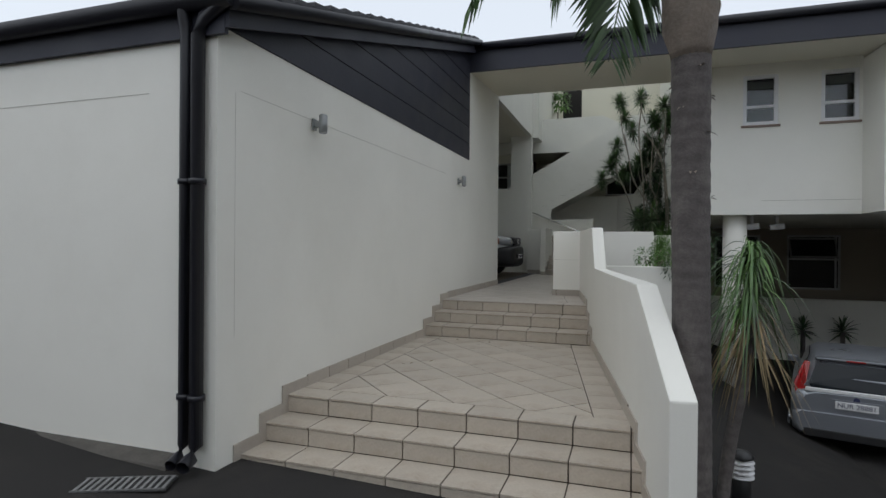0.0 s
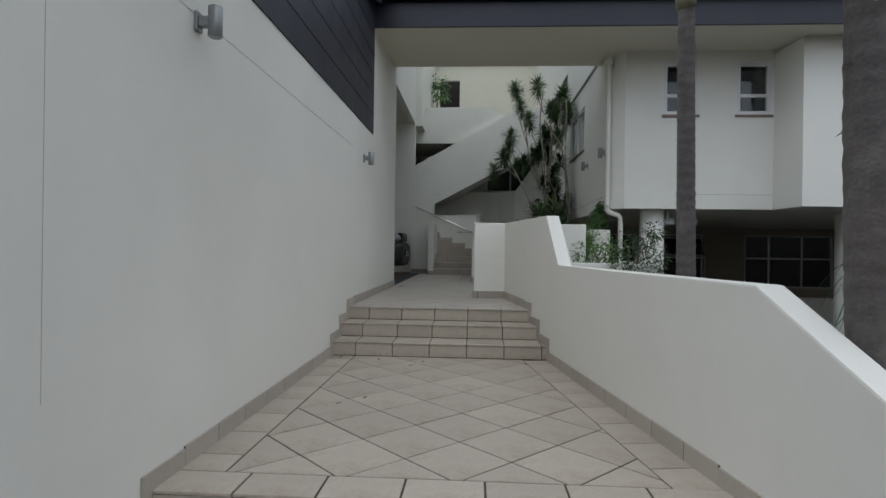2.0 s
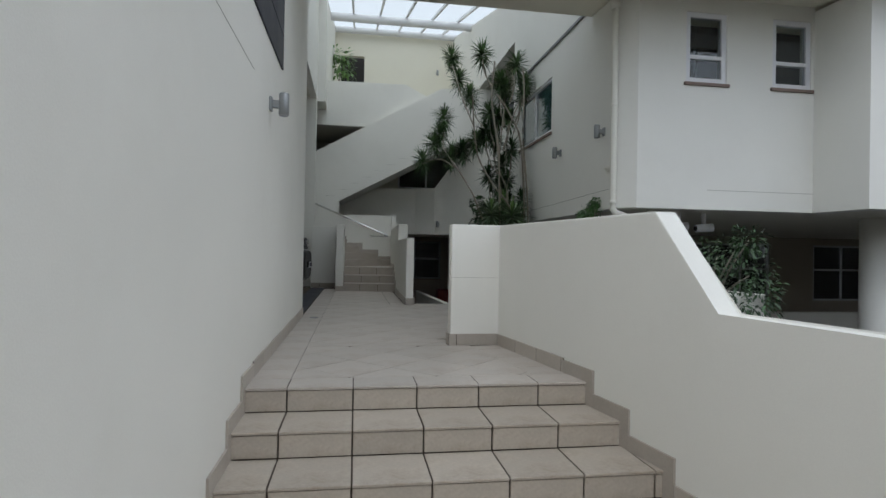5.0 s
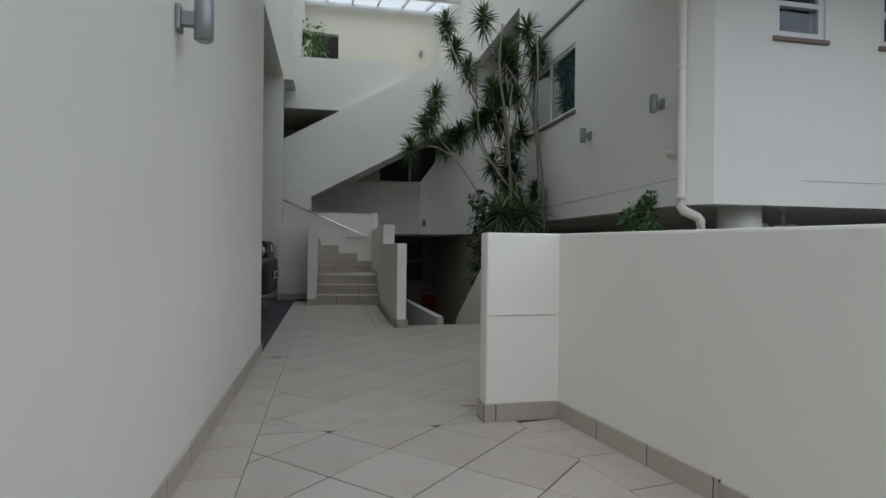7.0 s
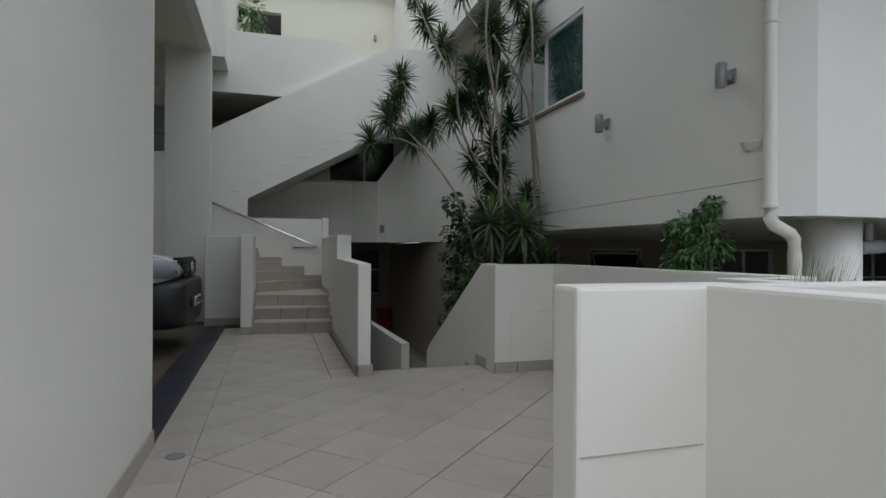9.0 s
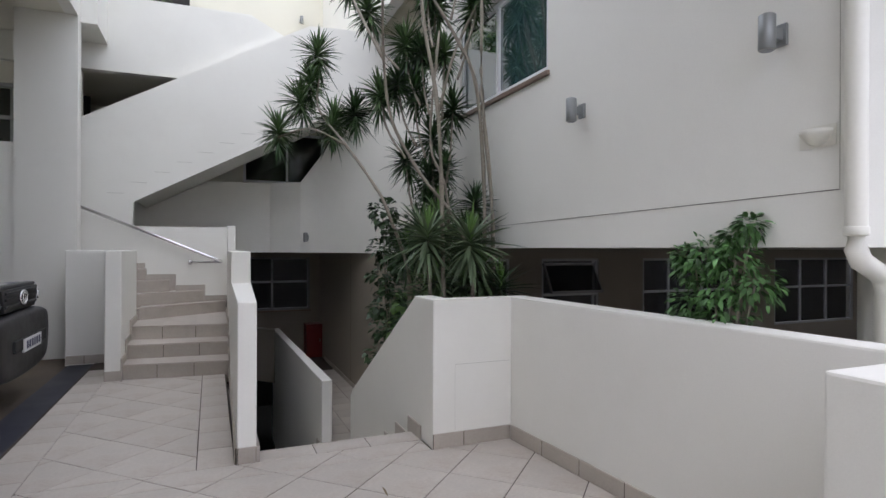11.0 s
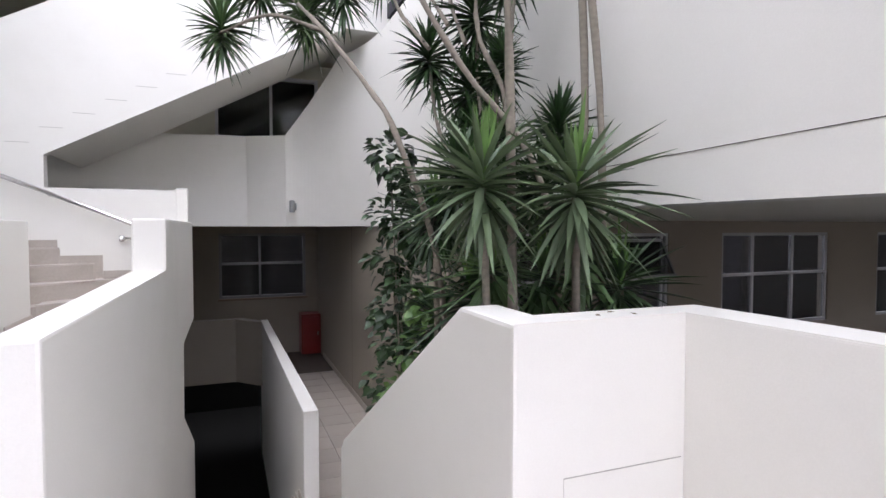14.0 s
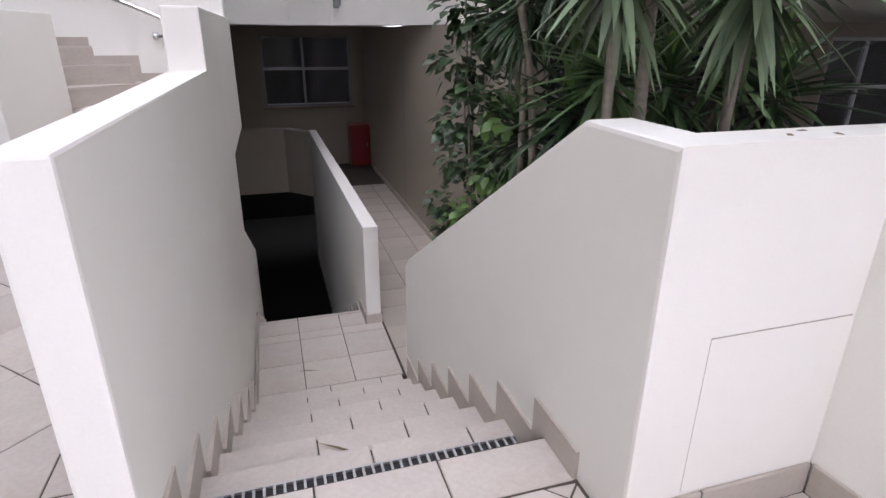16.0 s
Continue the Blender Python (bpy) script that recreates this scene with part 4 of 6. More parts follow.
t = thing("floor_gully", -0.93, 12.05, TERR + 0.004, "small round metal floor gully near the wall", "drain")
part("ring", lathe([(0.055, -0.008), (0.055, 0.004), (0.045, 0.004)], 20), LAMPGREY, t)
part("grid", lathe([(0.044, -0.006), (0.044, 0.001)], 16), BLACKPL, t)


# ---- red hose box in the corridor ----
t = thing("fire_hose_box", 2.72, 24.2, MIDL, "red painted metal hose box at the corridor end", "fire hose box")
part("cabinet", box(-0.22, 0.18, -0.14, 0.28, 0.02, 0.86, 0.02), REDPAINT, t)
part("door", box(-0.19, 0.15, -0.155, -0.142, 0.07, 0.81, 0.004), REDPAINT, t)
part("handle", box(0.10, 0.13, -0.172, -0.157, 0.42, 0.50, 0.003), CHROME, t)


# ---- cars ----
def loft(sections, closed=True):
    """Skins equal-length rings of points."""
    bm = bmesh.new()
    rings = [[bm.verts.new(p) for p in s] for s in sections]
    n = len(rings[0])
    for r0, r1 in zip(rings, rings[1:]):
        for k in range(n):
            bm.faces.new((r0[k], r0[(k + 1) % n], r1[(k + 1) % n], r1[k])).smooth = True
    if closed:
        bm.faces.new(rings[0])
        bm.faces.new(rings[-1])
    return bm


def body_ring(y, half, zb, zt, waist, top_half, shoulder=0.75):
    """Car cross-section at y: bottom zb, top zt, widest half at the waist, narrower top_half at the roof."""
    pts = [(0, zb), (half * 0.85, zb), (half * 0.97, zb + 0.08), (half, zb + (waist - zb) * 0.55), (half * 0.985, waist), (half * 0.93, waist + 0.05), (top_half + (half * 0.93 - top_half) * 0.35, waist + (zt - waist) * 0.65), (top_half, zt - 0.06), (top_half * 0.85, zt - 0.012), (0, zt)]
    left = [(-x, y, z) for x, z in reversed(pts[1:-1])]
    return [(x, y, z) for x, z in pts] + left


def wheel(parent, x, y, r, side, w=0.2):
    tyre = part("wheel", tube([(x - w / 2, y, r), (x - w / 2 + 0.02, y, r), (x + w / 2 - 0.02, y, r), (x + w / 2, y, r)], [r - 0.03, r, r, r - 0.03], 28), BLACKRUB, parent, "black rubber tyre")
    part("rim", tube([(x + side * (w / 2 + 0.004), y, r), (x + side * (w / 2 - 0.02), y, r)], [r * 0.62, r * 0.66], 24), LAMPGREY, tyre, "grey alloy rim")
    for k in range(5):
        a = 2 * math.pi * k / 5
        part("spoke", tube([(x + side * (w / 2 + 0.01), y, r), (x + side * (w / 2 + 0.006), y + math.cos(a) * r * 0.6, r + math.sin(a) * r * 0.6)], [0.035, 0.025], 6), SILVER, tyre)


def flat_text(body, size, material, parent, m):
    cu = bpy.data.curves.new("lettering", "FONT")
    cu.body, cu.size, cu.align_x, cu.align_y, cu.extrude = body, size, "CENTER", "CENTER", 0.001
    tmp = bpy.data.objects.new("lettering", cu)
    scene.collection.objects.link(tmp)
    bpy.context.view_layer.update()
    me = bpy.data.meshes.new_from_object(tmp.evaluated_get(bpy.context.evaluated_depsgraph_get()))
    bpy.data.objects.remove(tmp)
    me.materials.clear()
    me.materials.append(material)
    ob = new("lettering", me)
    ob.parent = parent
    ob.matrix_basis = m
    return ob


def hatchback():
    c = thing("hatchback_car", 5.03, 9.40, -1.315, "silver compact hatchback parked under the wing", "car", rz=-15)
    secs = [(0.0, 0.70, 0.36, 0.94, 0.80, 0.62), (0.06, 0.80, 0.28, 1.00, 0.86, 0.60), (0.25, 0.835, 0.22, 1.06, 0.90, 0.66), (0.7, 0.85, 0.20, 1.0, 0.91, 0.75), (2.6, 0.85, 0.20, 0.98, 0.90, 0.75), (3.3, 0.83, 0.22, 0.92, 0.84, 0.66), (3.8, 0.76, 0.28, 0.74, 0.66, 0.5), (3.92, 0.6, 0.36, 0.62, 0.55, 0.42)]
    part("body", loft([body_ring(*s) for s in secs]), SILVER, c)
    cab = [(0.10, 0.66, 0.92, 1.18, 1.02, 0.50), (0.34, 0.73, 0.90, 1.43, 1.06, 0.52), (0.9, 0.77, 0.90, 1.50, 1.04, 0.56), (1.7, 0.77, 0.90, 1.49, 1.02, 0.57), (2.3, 0.74, 0.90, 1.34, 1.0, 0.56), (2.95, 0.70, 0.86, 0.98, 0.93, 0.6)]
    part("cabin", loft([body_ring(*s) for s in cab]), SILVER, c)
    part("rear_window", prism([(-0.56, 1.0), (0.56, 1.0), (0.60, 1.06), (0.50, 1.36), (-0.50, 1.36), (-0.60, 1.06)], "y", 0, 0.02), CARGLASS, c, "dark tinted rear window")
    rw = c.children[-1]
    for v in rw.data.vertices:
        v.co.y += 0.03 + max(0.0, v.co.z - 1.06) * 0.57
    part("spoiler", box(-0.52, 0.52, 0.24, 0.42, 1.405, 1.44, 0.012), SILVER, c)
    part("brake_light", box(-0.12, 0.12, 0.225, 0.245, 1.41, 1.432), REDLENS, c)
    for sx in (-1, 1):
        tl = part("tail_light", prism([(sx * 0.60, 0.80), (sx * 0.765, 0.80), (sx * 0.79, 1.05), (sx * 0.66, 1.36), (sx * 0.58, 1.34), (sx * 0.64, 1.05)], "y", 0.03, 0.09, 0.008), REDLENS, c, "tall red tail light")
        for v in tl.data.vertices:
            v.co.y += max(0, v.co.z - 0.95) * 0.72 + (abs(v.co.x) - 0.6) * 0.25
        part("lamp_lens", box(sx * 0.70 - 0.06, sx * 0.70 + 0.06, 0.028, 0.055, 0.81, 0.88, 0.006), CLEARLENS, tl)
        sw = part("side_window", prism([(0.55, 1.0), (2.55, 0.98), (2.2, 1.3), (1.6, 1.42), (0.75, 1.40)], "x", -0.005, 0.005), CARGLASS, c)
        for v in sw.data.vertices:
            v.co.x = sx * (0.735 - max(0.0, v.co.z - 1.0) * 0.34) + v.co.x
        for wy in (0.62, 3.08):
            wheel(c, sx * 0.745, wy, 0.30, sx)
        part("mirror", box(sx * 0.86 - 0.09, sx * 0.86 + 0.09, 2.35, 2.45, 0.98, 1.10, 0.02), SILVER, c)
    part("bumper", loft([[(x * k, y, z) for x, z in ((-0.78, 0.34), (0.78, 0.34), (0.83, 0.44), (0.83, 0.60), (0.76, 0.645), (-0.76, 0.645), (-0.83, 0.60), (-0.83, 0.44))] for y, k in ((-0.055, 0.9), (-0.03, 0.97), (0.25, 1.0))]), SILVER, c)
    part("lower_trim", box(-0.66, 0.66, -0.062, 0.1, 0.27, 0.40, 0.02), BLACKPL, c)
    part("chrome_strip", box(-0.64, 0.64, 0.0, 0.06, 0.95, 1.005, 0.01), WHITEFRAME, c)
    part("badge", tube([(0, -0.012, 0.885), (0, 0.012, 0.885)], 0.04, 16), INKBLUE, c)
    plate = part("number_plate", box(-0.26, 0.26, -0.030, -0.014, 0.735, 0.845, 0.004), PLATE, c, "white number plate with dark blue characters")
    part("plate_recess", box(-0.32, 0.32, -0.013, 0.03, 0.70, 0.87), SILVER, c)
    flat_text("NUR 28881", 0.098, INKBLUE, plate, Matrix.Translation((0, -0.0315, 0.79)) @ pose(0, 0, 0, 90, 0, 0))
    return c


hatchback()


def pickup():
    """White pickup, nose to +x after turning; built along +y."""
    c = thing("pickup_truck", -1.33, 16.25, TERR - 0.02, "white pickup with black front bumper parked in the carport", "car", rz=-90)
    # y = 0 is the nose, running back to -y; mirrored so that +y is ahead
    secs = [(-0.16, 0.62, 0.62, 1.00, 0.92, 0.60), (-0.30, 0.80, 0.58, 1.07, 0.95, 0.68), (-0.6, 0.86, 0.55, 1.11, 0.98, 0.70), (-1.3, 0.88, 0.52, 1.17, 1.0, 0.72), (-1.9, 0.88, 0.50, 1.18, 1.02, 0.74), (-5.1, 0.88, 0.50, 1.12, 1.02, 0.82)]
    part("body", loft([body_ring(*s) for s in secs]), WHITECAR, c)
    cab = [(-1.45, 0.70, 1.05, 1.20, 1.14, 0.62), (-2.2, 0.78, 1.05, 1.70, 1.2, 0.60), (-3.2, 0.78, 1.05, 1.74, 1.2, 0.62), (-3.7, 0.76, 1.05, 1.62, 1.2, 0.60)]
    part("cabin", loft([body_ring(*s) for s in cab]), WHITECAR, c)
    wsc = part("windscreen", prism([(-0.62, 1.22), (0.62, 1.22), (0.52, 1.64), (-0.52, 1.64)], "y", -0.01, 0.01), CARGLASS, c)
    for v in wsc.data.vertices:
        v.co.y += -1.50 - (v.co.z - 1.22) * 1.42
    # bumper: deep black moulding
    ring = [(-0.70, 0.25), (0.70, 0.25), (0.86, 0.36), (0.89, 0.62), (0.87, 0.80), (0.60, 0.84), (-0.60, 0.84), (-0.87, 0.80), (-0.89, 0.62), (-0.86, 0.36)]
    part("bumper", loft([[(x * k, y, 0.60 + (z - 0.60) * kz) for x, z in ring] for y, k, kz in ((-1.0, 1.0, 1.0), (-0.35, 1.0, 1.0), (-0.12, 0.93, 0.98), (-0.03, 0.82, 0.92), (0.0, 0.70, 0.80))]), BLACKPL, c, "deep black plastic front bumper")
    part("bumper_slot", box(-0.45, 0.45, -0.03, 0.012, 0.52, 0.62, 0.01), BLACKRUB, c)
    grille = part("grille", prism([(-0.42, 0.84), (0.42, 0.84), (0.50, 1.03), (-0.50, 1.03)], "y", -0.14, -0.07, 0.012), BLACKPL, c)
    for z in (0.89, 0.95, 1.0):
        part("grille_bar", box(-0.42, 0.42, -0.075, -0.055, z - 0.012, z + 0.012, 0.004), BLACKPL, grille)
    em = part("emblem", tube([(0.095 * math.cos(a), -0.05, 0.945 + 0.06 * math.sin(a)) for a in [2 * math.pi * k / 20 for k in range(21)]], 0.009, 8), CHROME, grille, "oval chrome emblem")
    part("emblem_bar", tube([(0.03 * math.cos(a), -0.048, 0.945 + 0.055 * math.sin(a)) for a in [2 * math.pi * k / 16 for k in range(17)]], 0.008, 8), CHROME, grille)
    for sx in (-1, 1):
        # the lamp wraps the corner: clear in front, amber along the wing
        plan = [(0.46, -0.085), (0.56, -0.10), (0.66, -0.135), (0.75, -0.20), (0.81, -0.29), (0.85, -0.40), (0.87, -0.52), (0.878, -0.66)]
        lo = [0.885, 0.855, 0.845, 0.845, 0.855, 0.875, 0.91, 0.965]
        hi = [0.93, 0.985, 1.02, 1.035, 1.04, 1.035, 1.02, 0.985]

        def lens(a, b):
            rings = []
            for (px, py), z0, z1 in list(zip(plan, lo, hi))[a:b]:
                mid = (z0 + z1) / 2
                rings.append([(sx * (px - 0.05), py - 0.05, z0), (sx * px, py, z0), (sx * (px + 0.012), py + 0.012, mid), (sx * (px - 0.004), py - 0.004, z1), (sx * (px - 0.055), py - 0.055, z1)])
            return loft(rings)
        hl = part("headlight", lens(0, 6), CLEARLENS, c, "clear swept headlight with amber indicator")
        part("indicator", lens(5, 8), AMBER, hl, "amber corner indicator")
        part("bulb_bowl", tube([(sx * 0.64, -0.12, 0.93), (sx * 0.645, -0.095, 0.93)], [0.035, 0.05], 16), CHROME, hl)
        part("fog_light", tube([(sx * 0.70, -0.16, 0.56), (sx * 0.70, -0.095, 0.56)], [0.05, 0.055], 16), CLEARLENS, c)
        part("wheel_arch", tube([(sx * 0.885, -0.92 + 0.47 * math.cos(a), 0.42 + 0.47 * math.sin(a)) for a in [math.pi * k / 12 for k in range(13)]], 0.045, 8), BLACKPL, c)
        for wy in (-0.92, -4.0):
            wheel(c, sx * 0.78, wy, 0.37, sx, 0.25)
    plate = part("number_plate", box(-0.25, 0.25, 0.004, 0.022, 0.50, 0.61, 0.004), PLATE, c, "white number plate with unreadable dark characters")
    for i in range(6):
        part("character_bar", box(-0.20 + i * 0.07, -0.155 + i * 0.07, 0.0225, 0.0245, 0.525, 0.59), INKBLUE, plate)
    part("bonnet_edge", box(-0.50, 0.50, -0.18, -0.09, 1.03, 1.06, 0.014), BLACKPL, c)
    c.matrix_basis = c.matrix_basis @ Matrix.Scale(1.1, 4)
    for ob in c.children:
        if ob.name.split(".")[0] in ("body", "cabin", "bumper"):
            md = ob.modifiers.new("soft_panels", "SUBSURF")
            md.levels = md.render_levels = 2
    return c


pickup()


# ---- door and window left open in the undercroft ----
t = thing("awning_sash", 6.46, 19.36, 1.56, "grey top-hung window sash standing open", "window sash")
part("sash_frame", box(0.0, 1.25, -0.30, -0.27, 0.0, 0.05), GREYFRAME, t)
for x0 in (0.0, 1.21):
    part("sash_stile", prism([(-0.30, 0.0), (-0.26, 0.0), (0.05, 0.58), (0.01, 0.58)], "x", x0, x0 + 0.04), GREYFRAME, t)
part("sash_frame", box(0.0, 1.25, 0.01, 0.05, 0.55, 0.60), GREYFRAME, t)
part("sash_glass", prism([(-0.285, 0.04), (-0.275, 0.04), (0.03, 0.56), (0.02, 0.56)], "x", 0.04, 1.21), DARKGLASS, t)


# ---- plants ----
RND = random.Random(7)


def add_blade(bm, base, out, up, length, width, droop, segs=4, fold=0.25):
    """A strap leaf with a shallow keel, arching outwards and drooping."""
    out = out.normalized()
    side = out.cross(Vector((0, 0, 1)))
    side = side.normalized() if side.length > 0.01 else Vector((1, 0, 0))
    prev = None
    for i in range(segs + 1):
        a = i / segs
        p = base + out * (length * a * math.cos(up)) + Vector((0, 0, length * (a * math.sin(up) - droop * a * a)))
        w = width * (0.45 + 1.6 * a) if a < 0.35 else width * (1.0 - ((a - 0.35) / 0.65) ** 1.6) + 0.0012
        drop = Vector((0, 0, -fold * w))
        row = (bm.verts.new(p - side * w / 2 - drop), bm.verts.new(p + drop * 0.3), bm.verts.new(p + side * w / 2 - drop))
        if prev:
            bm.faces.new((prev[0], prev[1], row[1], row[0])).smooth = True
            bm.faces.new((prev[1], prev[2], row[2], row[1])).smooth = True
        prev = row


def add_rosette(bm, centre, radius, count, width, low=-0.5, high=1.45, axis_tilt=(0.0, 0.0), stem=0.25, soft=1.0):
    """Leaves round a short stem: upright in the heart, hanging at the foot."""
    c = Vector(centre)
    for i in range(count):
        f = ((i + RND.random()) / count) ** 0.9
        az = i * 2.39996 + RND.uniform(-0.3, 0.3)
        up = high + (low - high) * f + RND.uniform(-0.12, 0.12)
        out = Vector((math.cos(az) + axis_tilt[0], math.sin(az) + axis_tilt[1], 0))
        if out.length < 0.1:
            out = Vector((1, 0, 0))
        ln = radius * RND.uniform(0.62, 1.12) * (0.75 + 0.3 * math.sin(math.pi * min(1, f + 0.2)))
        add_blade(bm, c + Vector((0, 0, stem * (0.5 - f))), out, up, ln, width * RND.uniform(0.8, 1.15), (0.12 + 0.30 * f + RND.uniform(0, 0.1)) * soft)


def smooth_path(pts, n=5):
    """Catmull-Rom through the points."""
    pts = [Vector(p) for p in pts]
    ext = [2 * pts[0] - pts[1], *pts, 2 * pts[-1] - pts[-2]]
    out = []
    for i in range(1, len(ext) - 2):
        a, b, c, d = ext[i - 1:i + 3]
        for k in range(n):
            t = k / n
            out.append(0.5 * (2 * b + (c - a) * t + (2 * a - 5 * b + 4 * c - d) * t * t + (3 * b - a - 3 * c + d) * t ** 3))
    out.append(pts[-1])
    return out


def cane(parent, pts, r0, r1):
    path = smooth_path(pts)
    n = len(path) - 1
    part("cane", tube(path, [0.74 * (r0 + (r1 - r0) * i / n) + 0.002 * math.sin(i * 1.9) for i in range(n + 1)], 9), CANE, parent)


def rosette(parent, centre, radius, count, width, material, low=-0.55, high=1.45, tilt=(0, 0), stem=0.25, soft=1.0):
    bm = bmesh.new()
    add_rosette(bm, centre, radius, count, width, low, high, tilt, stem, soft)
    part("leaf_rosette", bm, material, parent)


def dracaena_tree():
    t = thing("dracaena_tree", 2.2, 14.5, 1.0, "tall multi-stemmed dracaena with dark green spiky leaf heads", "tree")
    o = Vector((2.2, 14.5, 1.0))

    def L(*p):
        return Vector(p) - o
    cane(t, [L(2.16, 14.30, 0.9), L(2.15, 14.30, 2.2), L(2.10, 14.30, 3.6), L(2.0, 14.45, 4.6), L(2.05, 14.5, 5.35)], 0.030, 0.020)
    cane(t, [L(2.2, 15.12, 0.4), L(2.12, 15.05, 2.0), L(1.86, 15.0, 2.79), L(1.76, 15.25, 3.12), L(1.60, 15.7, 3.55), L(1.42, 16.3, 4.05), L(1.45, 16.5, 4.5)], 0.025, 0.017)
    cane(t, [L(1.60, 15.7, 3.55), L(1.32, 16.3, 3.82), L(1.0, 16.6, 3.75)], 0.018, 0.014)
    cane(t, [L(2.62, 14.55, 0.9), L(2.66, 14.5, 2.6), L(2.55, 14.45, 3.9), L(2.35, 14.5, 4.4), L(2.1, 14.5, 4.75)], 0.029, 0.019)
    cane(t, [L(2.72, 14.45, 0.9), L(2.70, 14.42, 2.7), L(2.60, 14.45, 3.9), L(2.62, 14.5, 4.8), L(2.62, 14.6, 5.3)], 0.029, 0.019)
    cane(t, [L(2.58, 14.6, 1.2), L(2.5, 14.6, 2.5), L(2.1, 14.75, 3.15), L(1.85, 14.85, 3.65), L(1.75, 14.8, 4.2), L(1.65, 14.5, 4.7)], 0.025, 0.016)
    cane(t, [L(2.4, 14.8, 1.2), L(2.45, 14.9, 2.9), L(2.3, 15.0, 3.5), L(2.35, 14.9, 4.6)], 0.024, 0.016)
    cane(t, [L(2.35, 14.9, 3.8), L(2.5, 14.85, 4.4), L(2.75, 14.7, 5.0)], 0.020, 0.016)
    cane(t, [L(1.75, 14.8, 4.2), L(1.6, 15.3, 4.9), L(1.5, 15.9, 5.7)], 0.020, 0.015)

    def head(x, y, z, r, tone):
        """A tuft of stiff leaves all round the shoot, over a thinner skirt of old hanging ones."""
        if z > 3.2 and x > 1.75:
            cane(t, [L(0.55 * x + 0.45 * 2.3, 0.5 * y + 0.5 * 14.8, z - 0.75), L(0.85 * x + 0.15 * 2.3, 0.85 * y + 0.15 * 14.8, z - 0.4), L(x, y, z + 0.02)], 0.017, 0.013)
        rosette(t, L(x, y, z), r * 0.86, 125, 0.025, tone, -0.6, 1.3, stem=0.13, soft=0.7)
        dx, dy = RND.uniform(-0.05, 0.05), RND.uniform(-0.05, 0.05)
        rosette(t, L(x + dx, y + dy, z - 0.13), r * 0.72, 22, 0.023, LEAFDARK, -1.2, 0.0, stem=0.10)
        if RND.random() < 0.45:
            a = RND.uniform(0, 6.28)
            rosette(t, L(x + 0.17 * math.cos(a), y + 0.17 * math.sin(a), z - RND.uniform(-0.1, 0.16)), r * 0.6, 60, 0.02, tone, -0.5, 1.4, stem=0.14, soft=0.8)
    heads = [(1.51, 16.04, 5.9, 0.37), (2.05, 15.57, 5.85, 0.4), (2.6, 14.95, 5.47, 0.39), (2.36, 15.27, 5.23, 0.37), (1.65, 15.89, 5.4, 0.36), (1.85, 15.73, 5.04, 0.38), (2.72, 14.75, 5.06, 0.3), (2.48, 15.35, 5.04, 0.4), (2.22, 15.57, 4.67, 0.4), (2.52, 15.18, 4.49, 0.31), (2.7, 14.86, 4.87, 0.29), (1.44, 16.52, 4.75, 0.41), (1.37, 16.55, 4.43, 0.37), (1.25, 16.61, 4.19, 0.44), (1.01, 16.7, 3.82, 0.42), (1.59, 16.28, 3.91, 0.43), (1.99, 15.75, 4.13, 0.38)]
    for x, y, z, r in heads:
        head(x, y, z, r, LEAF)
    # Lower, inner heads: crown shade put in as the darker leaf.
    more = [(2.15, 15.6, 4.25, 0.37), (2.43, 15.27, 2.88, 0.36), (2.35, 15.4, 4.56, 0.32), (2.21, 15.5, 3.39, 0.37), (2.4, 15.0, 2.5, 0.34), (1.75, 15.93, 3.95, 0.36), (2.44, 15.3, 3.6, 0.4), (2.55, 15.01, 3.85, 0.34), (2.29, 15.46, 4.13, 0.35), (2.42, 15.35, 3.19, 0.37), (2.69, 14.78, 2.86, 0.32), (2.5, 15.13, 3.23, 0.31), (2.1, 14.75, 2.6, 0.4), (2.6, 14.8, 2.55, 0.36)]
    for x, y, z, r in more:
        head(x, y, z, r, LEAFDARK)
    return t


dracaena_tree()


def yucca(x, y, z0, head, radius, count, width, label, tone):
    t = thing("yucca_plant", x, y, z0, label, "plant", "yuccas behind the flight wall")
    h = Vector(head) - Vector((x, y, z0))
    part("stem", tube(smooth_path([(0, 0, 0), (h.x * 0.3, h.y * 0.3 + 0.03, h.z * 0.5), tuple(h)]), 0.017, 10), CANE, t)
    rosette(t, h, radius * 1.08, int(count * 0.72), width * 1.35, tone, -1.1, 0.9, stem=0.14, soft=0.5)
    rosette(t, h + Vector((0, 0, 0.03)), radius * 0.92, 16, width * 1.25, LEAFNEW, 1.2, 1.53, stem=0.04, soft=0.2)
    return t


yucca(2.10, 14.35, 1.0, (1.98, 14.24, 2.50), 0.38, 130, 0.025, "bold yucca with long sword leaves and pale new shoots", YUCCA)
yucca(2.45, 14.20, 1.0, (2.30, 14.06, 2.46), 0.40, 150, 0.026, "broad yucca rosette of stiff green sword leaves", YUCCA)
yucca(2.62, 14.5, 1.0, (2.58, 14.42, 2.20), 0.36, 80, 0.028, "low yucca with dark drooping leaves", LEAF)
# Plants set deeper get the darker leaf, so their shade is partly colour.
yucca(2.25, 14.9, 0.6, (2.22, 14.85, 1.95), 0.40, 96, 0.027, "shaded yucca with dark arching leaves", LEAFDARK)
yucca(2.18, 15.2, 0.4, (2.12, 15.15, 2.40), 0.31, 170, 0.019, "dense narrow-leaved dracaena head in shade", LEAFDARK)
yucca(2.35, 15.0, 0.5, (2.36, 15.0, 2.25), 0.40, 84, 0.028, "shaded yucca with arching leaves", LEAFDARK)
